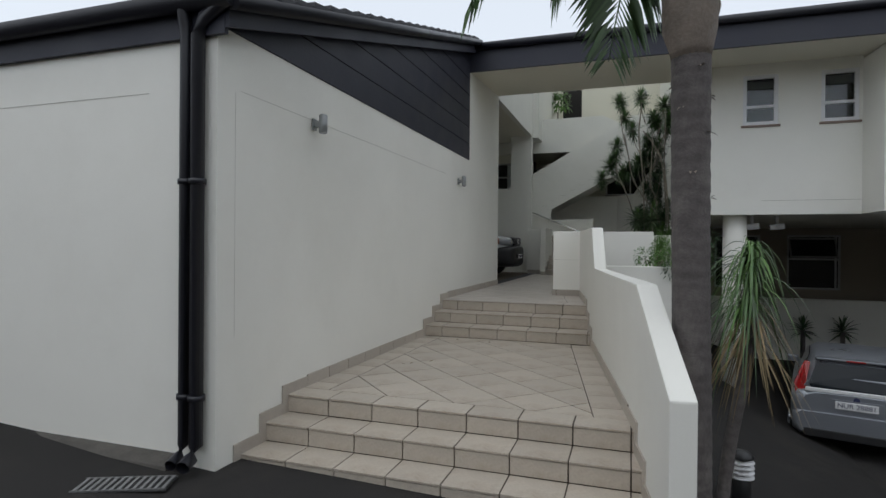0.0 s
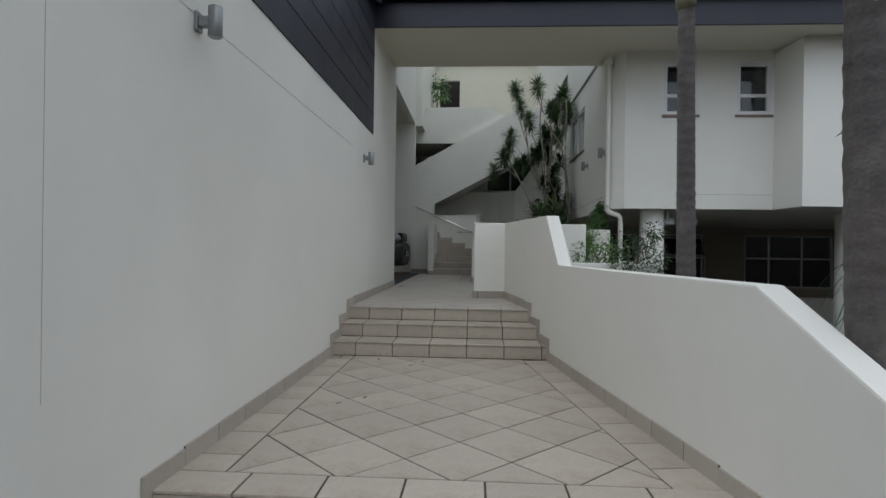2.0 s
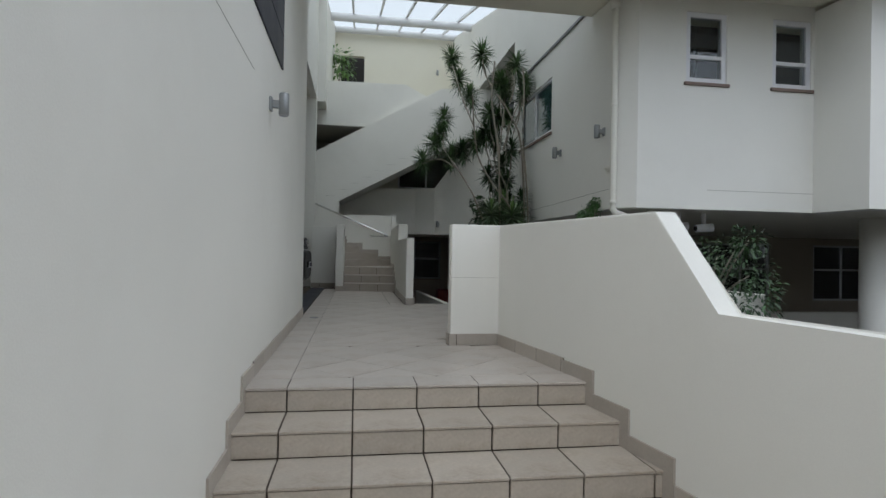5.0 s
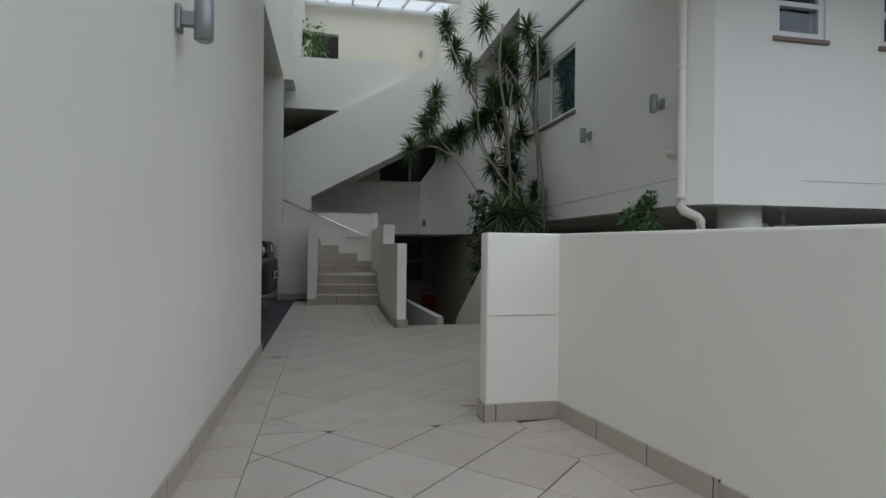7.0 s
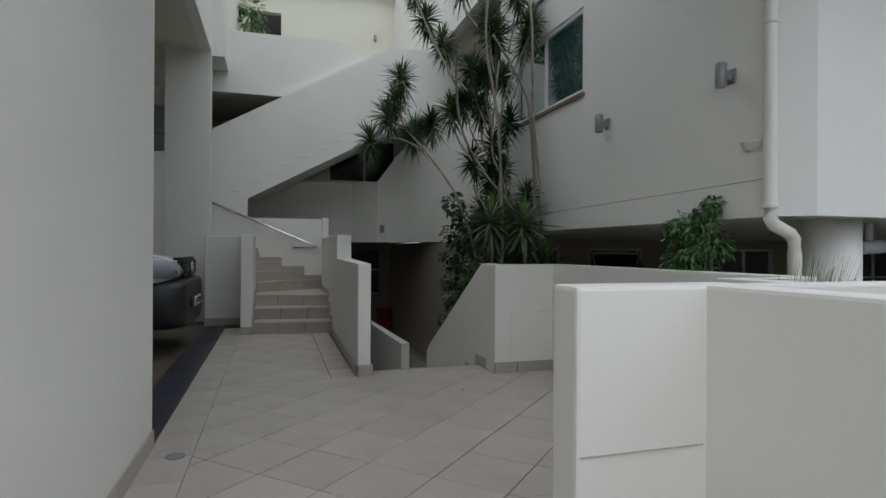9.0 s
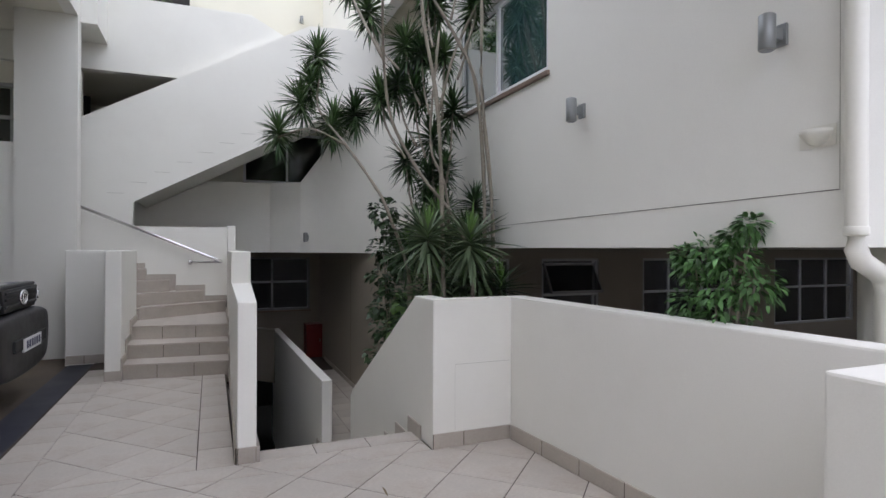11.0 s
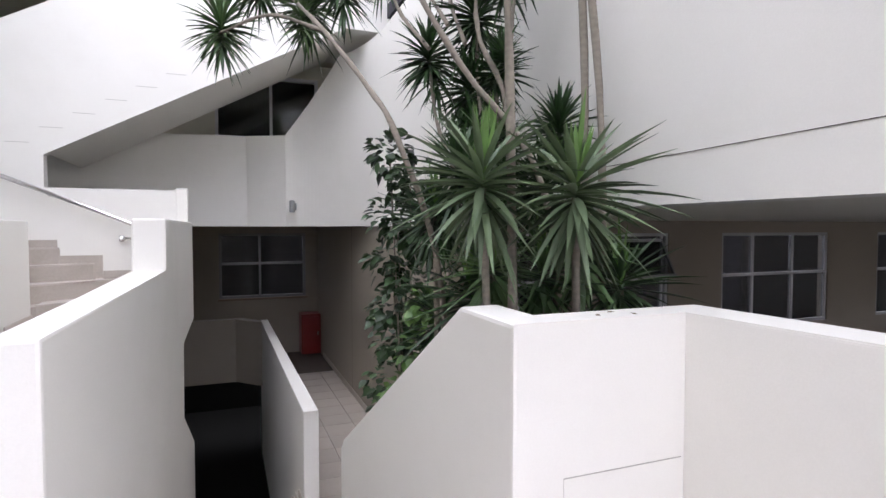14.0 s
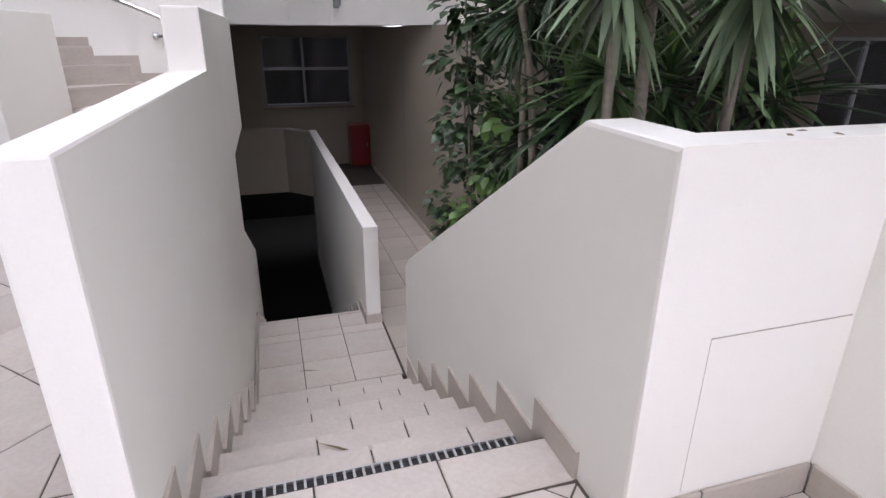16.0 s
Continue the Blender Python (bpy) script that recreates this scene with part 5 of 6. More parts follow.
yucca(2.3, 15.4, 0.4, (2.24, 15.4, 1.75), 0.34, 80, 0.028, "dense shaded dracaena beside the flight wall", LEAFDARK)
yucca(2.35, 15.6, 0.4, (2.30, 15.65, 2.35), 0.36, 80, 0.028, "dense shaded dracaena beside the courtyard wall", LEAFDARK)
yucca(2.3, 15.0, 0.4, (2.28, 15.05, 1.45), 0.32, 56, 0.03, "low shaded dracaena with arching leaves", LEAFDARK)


yucca(2.5, 14.6, 1.0, (2.45, 14.55, 2.08), 0.36, 110, 0.022, "low bushy dracaena with crowded narrow leaves", LEAF)
yucca(2.2, 14.6, 1.0, (2.18, 14.55, 2.12), 0.36, 110, 0.022, "low bushy dracaena with crowded narrow leaves", LEAF)
yucca(2.74, 14.3, 1.0, (2.72, 14.3, 2.05), 0.33, 100, 0.022, "low bushy dracaena beside the courtyard wall", LEAFDARK)
yucca(2.4, 14.95, 0.8, (2.38, 14.95, 2.72), 0.36, 120, 0.022, "upright dracaena head among the yuccas", LEAF)


def add_oval(bm, p, d, n, length, width):
    """A broad pointed leaf of six sides, bent along its rib."""
    s = d.cross(n).normalized()
    pts = [(0, 0), (0.25, 0.42), (0.6, 0.5), (1.0, 0.0), (0.6, -0.5), (0.25, -0.42)]
    v = [bm.verts.new(p + d * (length * a) + s * (width * b) + n * (abs(b) * width * 0.35 - 0.25 * length * a * a)) for a, b in pts]
    mid = bm.verts.new(p + d * (length * 0.5) - n * (length * 0.06))
    for i in range(6):
        bm.faces.new((v[i], v[(i + 1) % 6], mid)).smooth = True


def leafy_shrub(name, x, y, z, label, blobs, leaves, length, width, material, stems, droop=0.3, group=""):
    """Thin stems with leaves gathered round clump centres."""
    t = thing(name, x, y, z, label, "shrub", group)
    for cx, cy, cz, r in blobs[:stems]:
        bs = bmesh.new()
        add_tube(bs, smooth_path([(cx * 0.2, cy * 0.2, 0), (cx * 0.5, cy * 0.5, cz * 0.5), (cx, cy, cz)], 3), [0.012, 0.011, 0.01, 0.009, 0.008, 0.007, 0.006], 6)
        part("stem", bs, CANE, t)
    bm = bmesh.new()
    for cx, cy, cz, r in blobs:
        for _ in range(leaves):
            d = Vector((RND.gauss(0, 1), RND.gauss(0, 1), RND.gauss(0, 0.8))).normalized()
            p = Vector((cx, cy, cz)) + d * r * RND.uniform(0.35, 1.0) ** 0.7
            dd = (d + Vector((RND.uniform(-0.6, 0.6), RND.uniform(-0.6, 0.6), -droop))).normalized()
            nn = Vector((RND.uniform(-0.5, 0.5), RND.uniform(-0.5, 0.5), 1)).normalized()
            add_oval(bm, p, dd, nn, length * RND.uniform(0.6, 1.15), width * RND.uniform(0.7, 1.15))
    part("leaves", bm, material, t)["kind"] = "stuff"
    return t


leafy_shrub("climber_shrub", 2.22, 15.9, -0.34, "broad-leaved shrub with rounded green leaves by the corridor", [(-0.12, 0.1, 3.20, 0.16), (0.0, 0.0, 3.0, 0.18), (-0.05, 0.15, 2.75, 0.20), (-0.06, 0.25, 2.45, 0.20), (-0.05, 0.2, 2.1, 0.20), (0.0, 0.3, 1.8, 0.20), (-0.02, 0.45, 1.5, 0.20), (0.0, 0.45, 1.25, 0.18), (0.05, 0.0, 2.3, 0.22), (0.05, -0.1, 2.65, 0.2), (0.05, -0.2, 1.9, 0.2)], 95, 0.085, 0.07, LEAFDARK, 6)
leafy_shrub("climber_shrub", 2.2, 15.5, -0.34, "bright green rounded leaves at the foot of the yuccas", [(0.0, 0.1, 1.85, 0.15), (-0.02, 0.35, 1.55, 0.15), (0.0, 0.7, 1.35, 0.14), (0.0, 0.0, 2.2, 0.13)], 60, 0.08, 0.066, LEAFNEW, 3)
leafy_shrub("terrace_shrub", 2.84, 12.04, 1.2, "fresh green broad-leaved shrub behind the terrace parapet", [(0, 0, 1.02, 0.15), (0.0, -0.12, 1.18, 0.14), (0.02, -0.20, 1.36, 0.07), (0, 0.14, 1.14, 0.12), (-0.03, 0.16, 0.92, 0.11), (-0.02, -0.08, 0.85, 0.15), (0.02, -0.22, 1.05, 0.13), (0.0, 0.05, 1.22, 0.11), (0.0, 0.22, 1.2, 0.06), (0.0, -0.15, 0.72, 0.13), (0.02, -0.10, 1.30, 0.07)], 150, 0.06, 0.023, SHRUB, 7, 0.5)
leafy_shrub("planter_shrub", 2.1, 9.15, 1.43, "low bright green planter bush", [(-0.05, 0.05, 0.22, 0.18), (0.2, 0.2, 0.36, 0.2), (0.40, 0.1, 0.30, 0.2), (0.2, -0.1, 0.2, 0.18)], 190, 0.06, 0.022, LEAFNEW, 6)
leafy_shrub("planter_shrub", 2.62, 9.0, 1.43, "grey-green feathery shrub hanging over the planter wall", [(0.0, 0.0, 0.35, 0.22), (0.18, -0.1, 0.45, 0.2), (0.25, -0.2, 0.25, 0.22), (0.05, -0.25, 0.15, 0.2), (-0.2, -0.2, 0.12, 0.18), (0.32, -0.1, 0.55, 0.16), (0.3, 0.3, 0.4, 0.2), (0.2, -0.38, 0.05, 0.16), (0.0, -0.38, 0.0, 0.15), (-0.2, -0.36, 0.08, 0.15), (0.3, -0.3, 0.15, 0.15)], 130, 0.06, 0.020, LEAFDARK, 7)


def grass_tuft():
    t = thing("planter_grass", 2.30, 10.66, 1.43, "loose tuft of feathery green herbs in the planter", "herb")
    bm = bmesh.new()
    for _ in range(330):
        az = RND.uniform(-1.7, 0.3)
        b = Vector((RND.gauss(0, 0.04), RND.gauss(0, 0.05), 0))
        add_blade(bm, b, Vector((math.cos(az), math.sin(az), 0)), RND.uniform(1.1, 1.5), RND.uniform(0.55, 0.86), 0.005, RND.uniform(0.02, 0.12), 3)
    part("stalks", bm, LEAFNEW, t)


grass_tuft()


# ---- palms ----
def ringed_trunk(parent, path, r0, r1, step, depth, material):
    """A trunk with raised leaf-scar rings."""
    pts = smooth_path(path, 8)
    total = sum((b - a).length for a, b in zip(pts, pts[1:]))
    n = int(total / step) * 3
    bm = bmesh.new()
    out, rad = [], []
    for i in range(n + 1):
        f = i / n * (len(pts) - 1)
        k = min(int(f), len(pts) - 2)
        out.append(pts[k].lerp(pts[k + 1], f - k))
        base = r0 + (r1 - r0) * (i / n)
        rad.append(base + depth * (0.0, 1.0, 0.35)[i % 3] + RND.uniform(-0.002, 0.002))
    add_tube(bm, out, rad, 22)
    return part("trunk", bm, material, parent)


def add_frond(bm, base, az, rise, length, droop, leaflet, count=46, width=0.024):
    """A feather palm leaf: a rib with drooping leaflets both sides."""
    out = Vector((math.cos(az), math.sin(az), 0))
    side = Vector((-out.y, out.x, 0))

    def rib(a):
        return base + out * (length * (a * math.cos(rise) - 0.10 * a * a)) + Vector((0, 0, length * (a * math.sin(rise) - droop * a ** 2.2)))
    pts = [rib(i / 10) for i in range(11)]
    add_tube(bm, pts, [0.022 - 0.0018 * i for i in range(11)], 6)
    for i in range(count):
        a = 0.12 + 0.88 * i / count
        p, q = rib(a), rib(min(1.0, a + 0.03))
        along = (q - p).normalized()
        for sgn in (-1, 1):
            ln = leaflet * math.sin(math.pi * (0.12 + 0.80 * a)) * RND.uniform(0.85, 1.1) + 0.08
            d = (side * sgn * 0.8 + along * 0.6 + Vector((0, 0, RND.uniform(-0.25, 0.15)))).normalized()
            wv = d.cross(Vector((0, 0, 1))).normalized() * width / 2
            m = p + d * ln * 0.55 + Vector((0, 0, -0.06 * ln))
            e = p + d * ln + Vector((0, 0, -0.45 * ln))
            v = [bm.verts.new(c) for c in (p - wv * 0.5, p + wv * 0.5, m + wv, e, m - wv)]
            bm.faces.new(v)


def palm_big():
    x, y = 2.20, 3.66
    t = thing("palm_tree", x, y, -0.45, "tall palm with ringed grey-brown trunk beside the parapet", "palm tree")
    ringed_trunk(t, [(0.05, 0.02, 0.0), (0.03, 0.0, 1.0), (0.0, 0.0, 2.4), (-0.01, 0, 3.75)], 0.108, 0.124, 0.095, 0.0035, BARK)
    # swollen fibrous sheath below the crown, in overlapping layers
    part("crown_sheath", tube([(-0.01, 0, 3.52), (-0.01, 0, 3.60), (-0.02, 0, 3.72), (-0.02, 0, 3.95), (-0.02, 0, 4.6)], [0.122, 0.140, 0.172, 0.178, 0.15], 24), SHEATH, t, "brown fibrous leaf sheath")
    for az, z in ((3.9, 3.62), (5.2, 3.74), (0.4, 3.66), (2.0, 3.75)):
        c = Vector((math.cos(az), math.sin(az), 0))
        bm = tube([c * 0.085 + Vector((-0.01, 0, z)), c * 0.11 + Vector((-0.01, 0, z + 0.22)), c * 0.12 + Vector((-0.01, 0, z + 0.6))], [0.06, 0.085, 0.07], 14)
        part("leaf_base", bm, SHEATH, t)
    # ragged scraps of old fibre on the rings
    for i in range(26):
        az, z = i * 2.4, 2.6 + (i % 13) * 0.085
        c = Vector((math.cos(az), math.sin(az), 0))
        bm = bmesh.new()
        add_blade(bm, c * 0.118 + Vector((0, 0, z)), c, RND.uniform(-0.6, 0.9), RND.uniform(0.025, 0.055), 0.018, 0.3, 3)
        part("fibre", bm, SHEATH, t)
    for az, rise, ln, dr in [(3.60, 0.62, 2.0, 1.05), (2.35, 0.55, 0.95, 1.55), (3.25, 0.9, 1.6, 1.2), (4.7, 0.9, 2.3, 0.6), (5.5, 0.95, 2.3, 0.6), (0.1, 0.9, 2.3, 0.6), (0.9, 1.0, 2.3, 0.6), (1.7, 0.9, 2.3, 0.6), (3.0, 1.2, 2.3, 0.55), (4.2, 1.25, 2.3, 0.55), (1.2, 1.3, 2.3, 0.55)]:
        bm = bmesh.new()
        add_frond(bm, Vector((0.08 * math.cos(az), 0.08 * math.sin(az), 4.72)), az, rise, ln, dr, 0.50, 52, 0.017)
        part("frond", bm, LEAF, t)


palm_big()


def palm_slim():
    x, y = 2.33, 6.13
    t = thing("palm_tree", x, y, -0.6, "slender palm with ringed grey trunk and smooth olive crownshaft", "palm tree")
    ringed_trunk(t, [(0.03, 0.0, 0.0), (0.0, 0.0, 2.0), (-0.03, 0.0, 4.42)], 0.088, 0.068, 0.07, 0.003, BARK)
    part("crownshaft", tube([(-0.03, 0, 4.37), (-0.035, 0, 4.47), (-0.04, 0, 4.8), (-0.04, 0, 5.6)], [0.07, 0.085, 0.075, 0.05], 16), CROWNSHAFT, t, "smooth olive-brown crownshaft")
    for i in range(8):
        bm = bmesh.new()
        add_frond(bm, Vector((-0.04, 0, 5.55)), i * 0.785 + 0.3, 1.0, 1.9, 0.55, 0.42)
        part("frond", bm, LEAF, t)


palm_slim()


def ponytail_palm():
    x, y, g = 2.62, 4.08, -0.37
    t = thing("ponytail_palm", x, y, g, "small palm with a fountain of long drooping ribbon leaves", "plant")
    part("trunk", tube(smooth_path([(-0.19, -0.06, 0), (-0.11, 0.0, 0.73), (0.0, 0.0, 1.38), (0.02, 0.0, 1.75)]), [0.06] + [0.045] * 14 + [0.04], 12), BARK, t)
    top = Vector((0.02, 0.0, 1.82))
    for k, (n, lo, hi, ln, dr, m) in enumerate([(170, 0.8, 1.53, 0.74, 1.45, LEAFNEW), (110, 0.5, 1.45, 0.82, 1.75, LEAF), (70, -1.3, -0.5, 0.8, 0.5, LEAFDRY)]):
        bm = bmesh.new()
        for i in range(n):
            az = RND.gauss(3.4, 1.5)
            up = RND.uniform(lo, hi)
            add_blade(bm, top + Vector((RND.gauss(0, 0.02), RND.gauss(0, 0.02), RND.uniform(-0.12, 0.35) if k < 2 else RND.uniform(-0.25, 0.0))), Vector((math.cos(az), math.sin(az), 0)), up, ln * RND.uniform(0.5, 1.1) * 0.70, 0.014, dr * RND.uniform(0.6, 1.1), 6)
        part("leaf_fountain", bm, m, t, "dry straw-coloured lower leaves" if m is LEAFDRY else "")


ponytail_palm()

# spiky plants in the undercroft planter
for px, py, r in ((6.34, 17.25, 0.55), (7.27, 17.25, 0.5), (8.7, 17.25, 0.5)):
    t = thing("agave_plant", px, py, -1.33, "dark spiky plant in the shaded undercroft bed", "plant", "undercroft plants")
    rosette(t, Vector((0, 0, 0.92)), r, 40, 0.06, LEAFDARK, -0.1, 1.4, stem=0.2)
    part("stem", tube([(0, 0, 0), (0, 0, 0.92)], 0.06, 8), BARK, t)


# potted plant on the balcony
t = thing("balcony_plant", -1.05, 22.6, 5.40, "leafy green potted plant on the balcony", "plant")
part("pot", lathe([(0.16, 0), (0.24, 0.45), (0.22, 0.45), (0.19, 0.40)], 20), SKIRT, t)
part("stem", tube([(0, 0, 0.4), (0.03, 0, 1.9)], 0.03, 8), CANE, t)
bm = bmesh.new()
for cx, cy, cz, r in ((0, 0, 2.3, 0.35), (0.2, 0, 2.6, 0.3), (-0.15, 0.1, 2.7, 0.3), (0.3, 0, 2.15, 0.25)):
    for _ in range(70):
        d = Vector((RND.gauss(0, 1), RND.gauss(0, 1), RND.gauss(0, 1))).normalized()
        add_oval(bm, Vector((cx, cy, cz)) + d * r * RND.uniform(0.3, 1), (d + Vector((0, 0, -0.3))).normalized(), Vector((0.2, -0.4, 1)).normalized(), 0.16, 0.07)
part("leaves", bm, LEAFNEW, t)["kind"] = "stuff"

# fallen leaves, each a single blade
def fallen(x, y, z, bm, label, group):
    ob = link("fallen_leaf", bm, LEAFDRY)
    ob.matrix_basis = pose(x, y, z, 0, 0, RND.uniform(0, 360))
    tagged(ob, label, "leaf", group)


for fx, fy, fz in ((-0.35, 5.75, LAND), (-0.62, 5.45, LAND), (-0.12, 7.0, LAND), (-0.05, 7.25, LAND), (-0.55, 7.30, LAND), (1.22, 6.1, LAND), (-0.52, 5.55, LAND), (-0.95, 7.35, LAND)):
    bm = bmesh.new()
    add_oval(bm, Vector((0, 0, 0.006)), Vector((1, 0, 0)), Vector((0, 0, 1)), 0.07, 0.028)
    fallen(fx, fy, fz, bm, "small dry brown leaf lying on the tiles", "leaves on the landing")
for fx, fy, fz, ln in ((0.42, 10.15, TERR, 0.13), (1.25, 13.0, TERR, 0.14), (1.20, 14.6, TERR - 2 * DR, 0.22), (1.28, 14.56, TERR - 2 * DR, 0.2), (1.0, 16.75, MIDL, 0.16)):
    bm = bmesh.new()
    add_blade(bm, Vector((0, 0, 0.010)), Vector((1, 0, 0)), 0.02, ln, 0.014, 0.03, 4)
    fallen(fx, fy, fz, bm, "narrow dry blade fallen on the tiles", "blades on the terrace")
for fx, fy in ((2.15, 13.72), (2.27, 13.70), (2.24, 13.74)):
    bm = bmesh.new()
    add_oval(bm, Vector((0, 0, 0.003)), Vector((1, 0, 0)), Vector((0, 0, 1)), 0.04, 0.015)
    fallen(fx, fy, 2.054, bm, "tiny dark leaf scrap on the parapet top", "scraps on the parapet")


# ---- skirting and tiles, piece by piece ----
def clip_poly(poly, region):
    """Clips a convex polygon to a convex counter-clockwise region."""
    out = poly
    for i in range(len(region)):
        a, b = region[i], region[(i + 1) % len(region)]
        ex, ey = b[0] - a[0], b[1] - a[1]
        inp, out = out, []
        for k in range(len(inp)):
            p, q = inp[k], inp[(k + 1) % len(inp)]
            dp = ex * (p[1] - a[1]) - ey * (p[0] - a[0])
            dq = ex * (q[1] - a[1]) - ey * (q[0] - a[0])
            if dp >= 0:
                out.append(p)
            if (dp >= 0) != (dq >= 0):
                f = dp / (dp - dq)
                out.append((p[0] + (q[0] - p[0]) * f, p[1] + (q[1] - p[1]) * f))
        if len(out) < 3:
            return []
    return out


def poly_area(p):
    return 0.5 * sum(p[i][0] * p[(i + 1) % len(p)][1] - p[(i + 1) % len(p)][0] * p[i][1] for i in range(len(p)))


def slab_mesh(poly, thick, edge=0.003):
    """A thin slab with eased upper edges; its top at z = 0."""
    cx = sum(p[0] for p in poly) / len(poly)
    cy = sum(p[1] for p in poly) / len(poly)
    n = len(poly)

    def shrink(p):
        d = math.hypot(p[0] - cx, p[1] - cy)
        k = max(0.0, 1 - edge * 1.4 / d) if d > 0 else 1
        return (cx + (p[0] - cx) * k, cy + (p[1] - cy) * k)
    verts = [(x, y, -thick) for x, y in poly] + [(x, y, -edge) for x, y in poly] + [(*shrink(p), 0) for p in poly]
    faces = [[2 * n + i for i in range(n)]]
    for r in (0, 1):
        for i in range(n):
            j = (i + 1) % n
            faces.append([r * n + i, r * n + j, (r + 1) * n + j, (r + 1) * n + i])
    me = bpy.data.meshes.new("tile")
    me.from_pydata(verts, [], faces)
    me.update()
    return me


MESHES = {}


def tile_piece(parent, poly, z, material, thick=0.016, m=None):
    """One tile as an object of its own; alike tiles share a mesh."""
    cx = sum(p[0] for p in poly) / len(poly)
    cy = sum(p[1] for p in poly) / len(poly)
    local = [(round(p[0] - cx, 4), round(p[1] - cy, 4)) for p in poly]
    key = (tuple(local), material.name)
    if key not in MESHES:
        MESHES[key] = slab_mesh(local, thick)
        MESHES[key].materials.append(material)
    ob = new("tile", MESHES[key])
    ob.parent = parent
    tilt = pose(0, 0, 0, TR.uniform(-0.12, 0.12), TR.uniform(-0.12, 0.12), 0)
    ob.matrix_basis = (m or Matrix.Identity(4)) @ Matrix.Translation((cx, cy, z + TR.uniform(-0.0008, 0.0008))) @ tilt
    return ob


TR = random.Random(3)
GAP = 0.010


def inset(poly, d=GAP / 2):
    """Moves a convex counter-clockwise polygon's sides inwards."""
    big = poly
    for i in range(len(poly)):
        a, b = poly[i], poly[(i + 1) % len(poly)]
        ln = math.dist(a, b)
        if ln < 1e-5:
            continue
        nx, ny = -(b[1] - a[1]) / ln * d, (b[0] - a[0]) / ln * d
        far = 50
        tx, ty = (b[0] - a[0]) / ln, (b[1] - a[1]) / ln
        p, q = (a[0] + nx - tx * far, a[1] + ny - ty * far), (a[0] + nx + tx * far, a[1] + ny + ty * far)
        big = clip_poly(big, [p, q, (q[0] - ty * far, q[1] + tx * far), (p[0] - ty * far, p[1] + tx * far)])
        if not big:
            return []
    return big


def joint(parent):
    """Half a joint's width: tight in the court, wider on the weathered landing and steps."""
    if parent.name == "floor_landing":
        return GAP * 0.62
    return GAP / 2 if parent.name in ("floor_lower_steps", "floor_landing", "floor_upper_steps") else 0.0033


def tile_field(parent, region, z, size, origin, angle, material):
    """Covers a convex region with a turned square grid of tiles."""
    c, s = math.cos(angle), math.sin(angle)
    us = [(p[0] - origin[0]) * c + (p[1] - origin[1]) * s for p in region]
    vs = [-(p[0] - origin[0]) * s + (p[1] - origin[1]) * c for p in region]
    for i in range(math.floor(min(us) / size), math.ceil(max(us) / size)):
        for j in range(math.floor(min(vs) / size), math.ceil(max(vs) / size)):
            sq = [(i * size, j * size), ((i + 1) * size, j * size), ((i + 1) * size, (j + 1) * size), (i * size, (j + 1) * size)]
            w = [(origin[0] + u * c - v * s, origin[1] + u * s + v * c) for u, v in sq]
            p = clip_poly(w, region)
            if len(p) >= 3 and poly_area(p) > 0.002:
                p = inset(p, joint(parent))
                clean = [q for k, q in enumerate(p) if math.dist(q, p[k - 1]) > 0.004]
                if len(clean) >= 3:
                    tile_piece(parent, clean, z, material)


def row_tiles(parent, p0, p1, width, z, length, first, material):
    """A single border row from p0 to p1, its tiles lying to the left of the line."""
    total = math.dist(p0, p1)
    dx, dy = (p1[0] - p0[0]) / total, (p1[1] - p0[1]) / total
    s = 0.0
    nxt = first
    while s < total - 0.01:
        e = min(nxt, total)
        q = [(p0[0] + dx * s, p0[1] + dy * s), (p0[0] + dx * e, p0[1] + dy * e), (p0[0] + dx * e - dy * width, p0[1] + dy * e + dx * width), (p0[0] + dx * s - dy * width, p0[1] + dy * s + dx * width)]
        q = inset(q if poly_area(q) > 0 else q[::-1], joint(parent))
        if len(q) >= 3:
            tile_piece(parent, q, z, material)
        s, nxt = e, e + length


def tread_row(parent, y0, y1, x0, x1f, z, material, first=0.42, length=0.42):
    """Tread tiles of one step, cut to the slanting parapet."""
    x = x0
    nxt = x0 + first
    while x < x1f(y0):
        q = clip_poly([(x, y0), (nxt, y0), (nxt, y1), (x, y1)], [(x0, y0), (x1f(y0), y0), (x1f(y1), y1), (x0, y1)])
        q = inset(q, joint(parent)) if len(q) >= 3 else []
        if len(q) >= 3:
            tile_piece(parent, q, z, material)
        x, nxt = nxt, nxt + length


def riser_row(parent, y, z0, z1, x0, x1, material, first=0.42, length=0.42, facing=1):
    """Upright tiles in the plane y, showing towards -y."""
    x = x0
    nxt = x0 + first
    while x < x1 - 0.02:
        e = min(nxt, x1)
        q = inset([(x, z0), (e, z0), (e, z1), (x, z1)])
        if len(q) >= 3:
            tile_piece(parent, q, 0.0, material, m=Matrix(((1, 0, 0, 0), (0, 0, -1, y), (0, 1, 0, 0), (0, 0, 0, 1))))
        x, nxt = e, nxt + length


def down_riser(parent, y, z0, z1, x0, x1, material, first, length):
    """Upright tiles that face +y, away from the head of the flight."""
    x, nxt = x0, x0 + first
    while x < x1 - 0.02:
        e = min(nxt, x1)
        q = inset([(-e, z0), (-x, z0), (-x, z1), (-e, z1)])
        if len(q) >= 3:
            tile_piece(parent, q, 0.0, material, m=Matrix(((-1, 0, 0, 0), (0, 0, 1, y), (0, 1, 0, 0), (0, 0, 0, 1))))
        x, nxt = e, nxt + length


def tiled(name, label, category):
    ob = new(name)
    return tagged(ob, label, category, kind="structure")


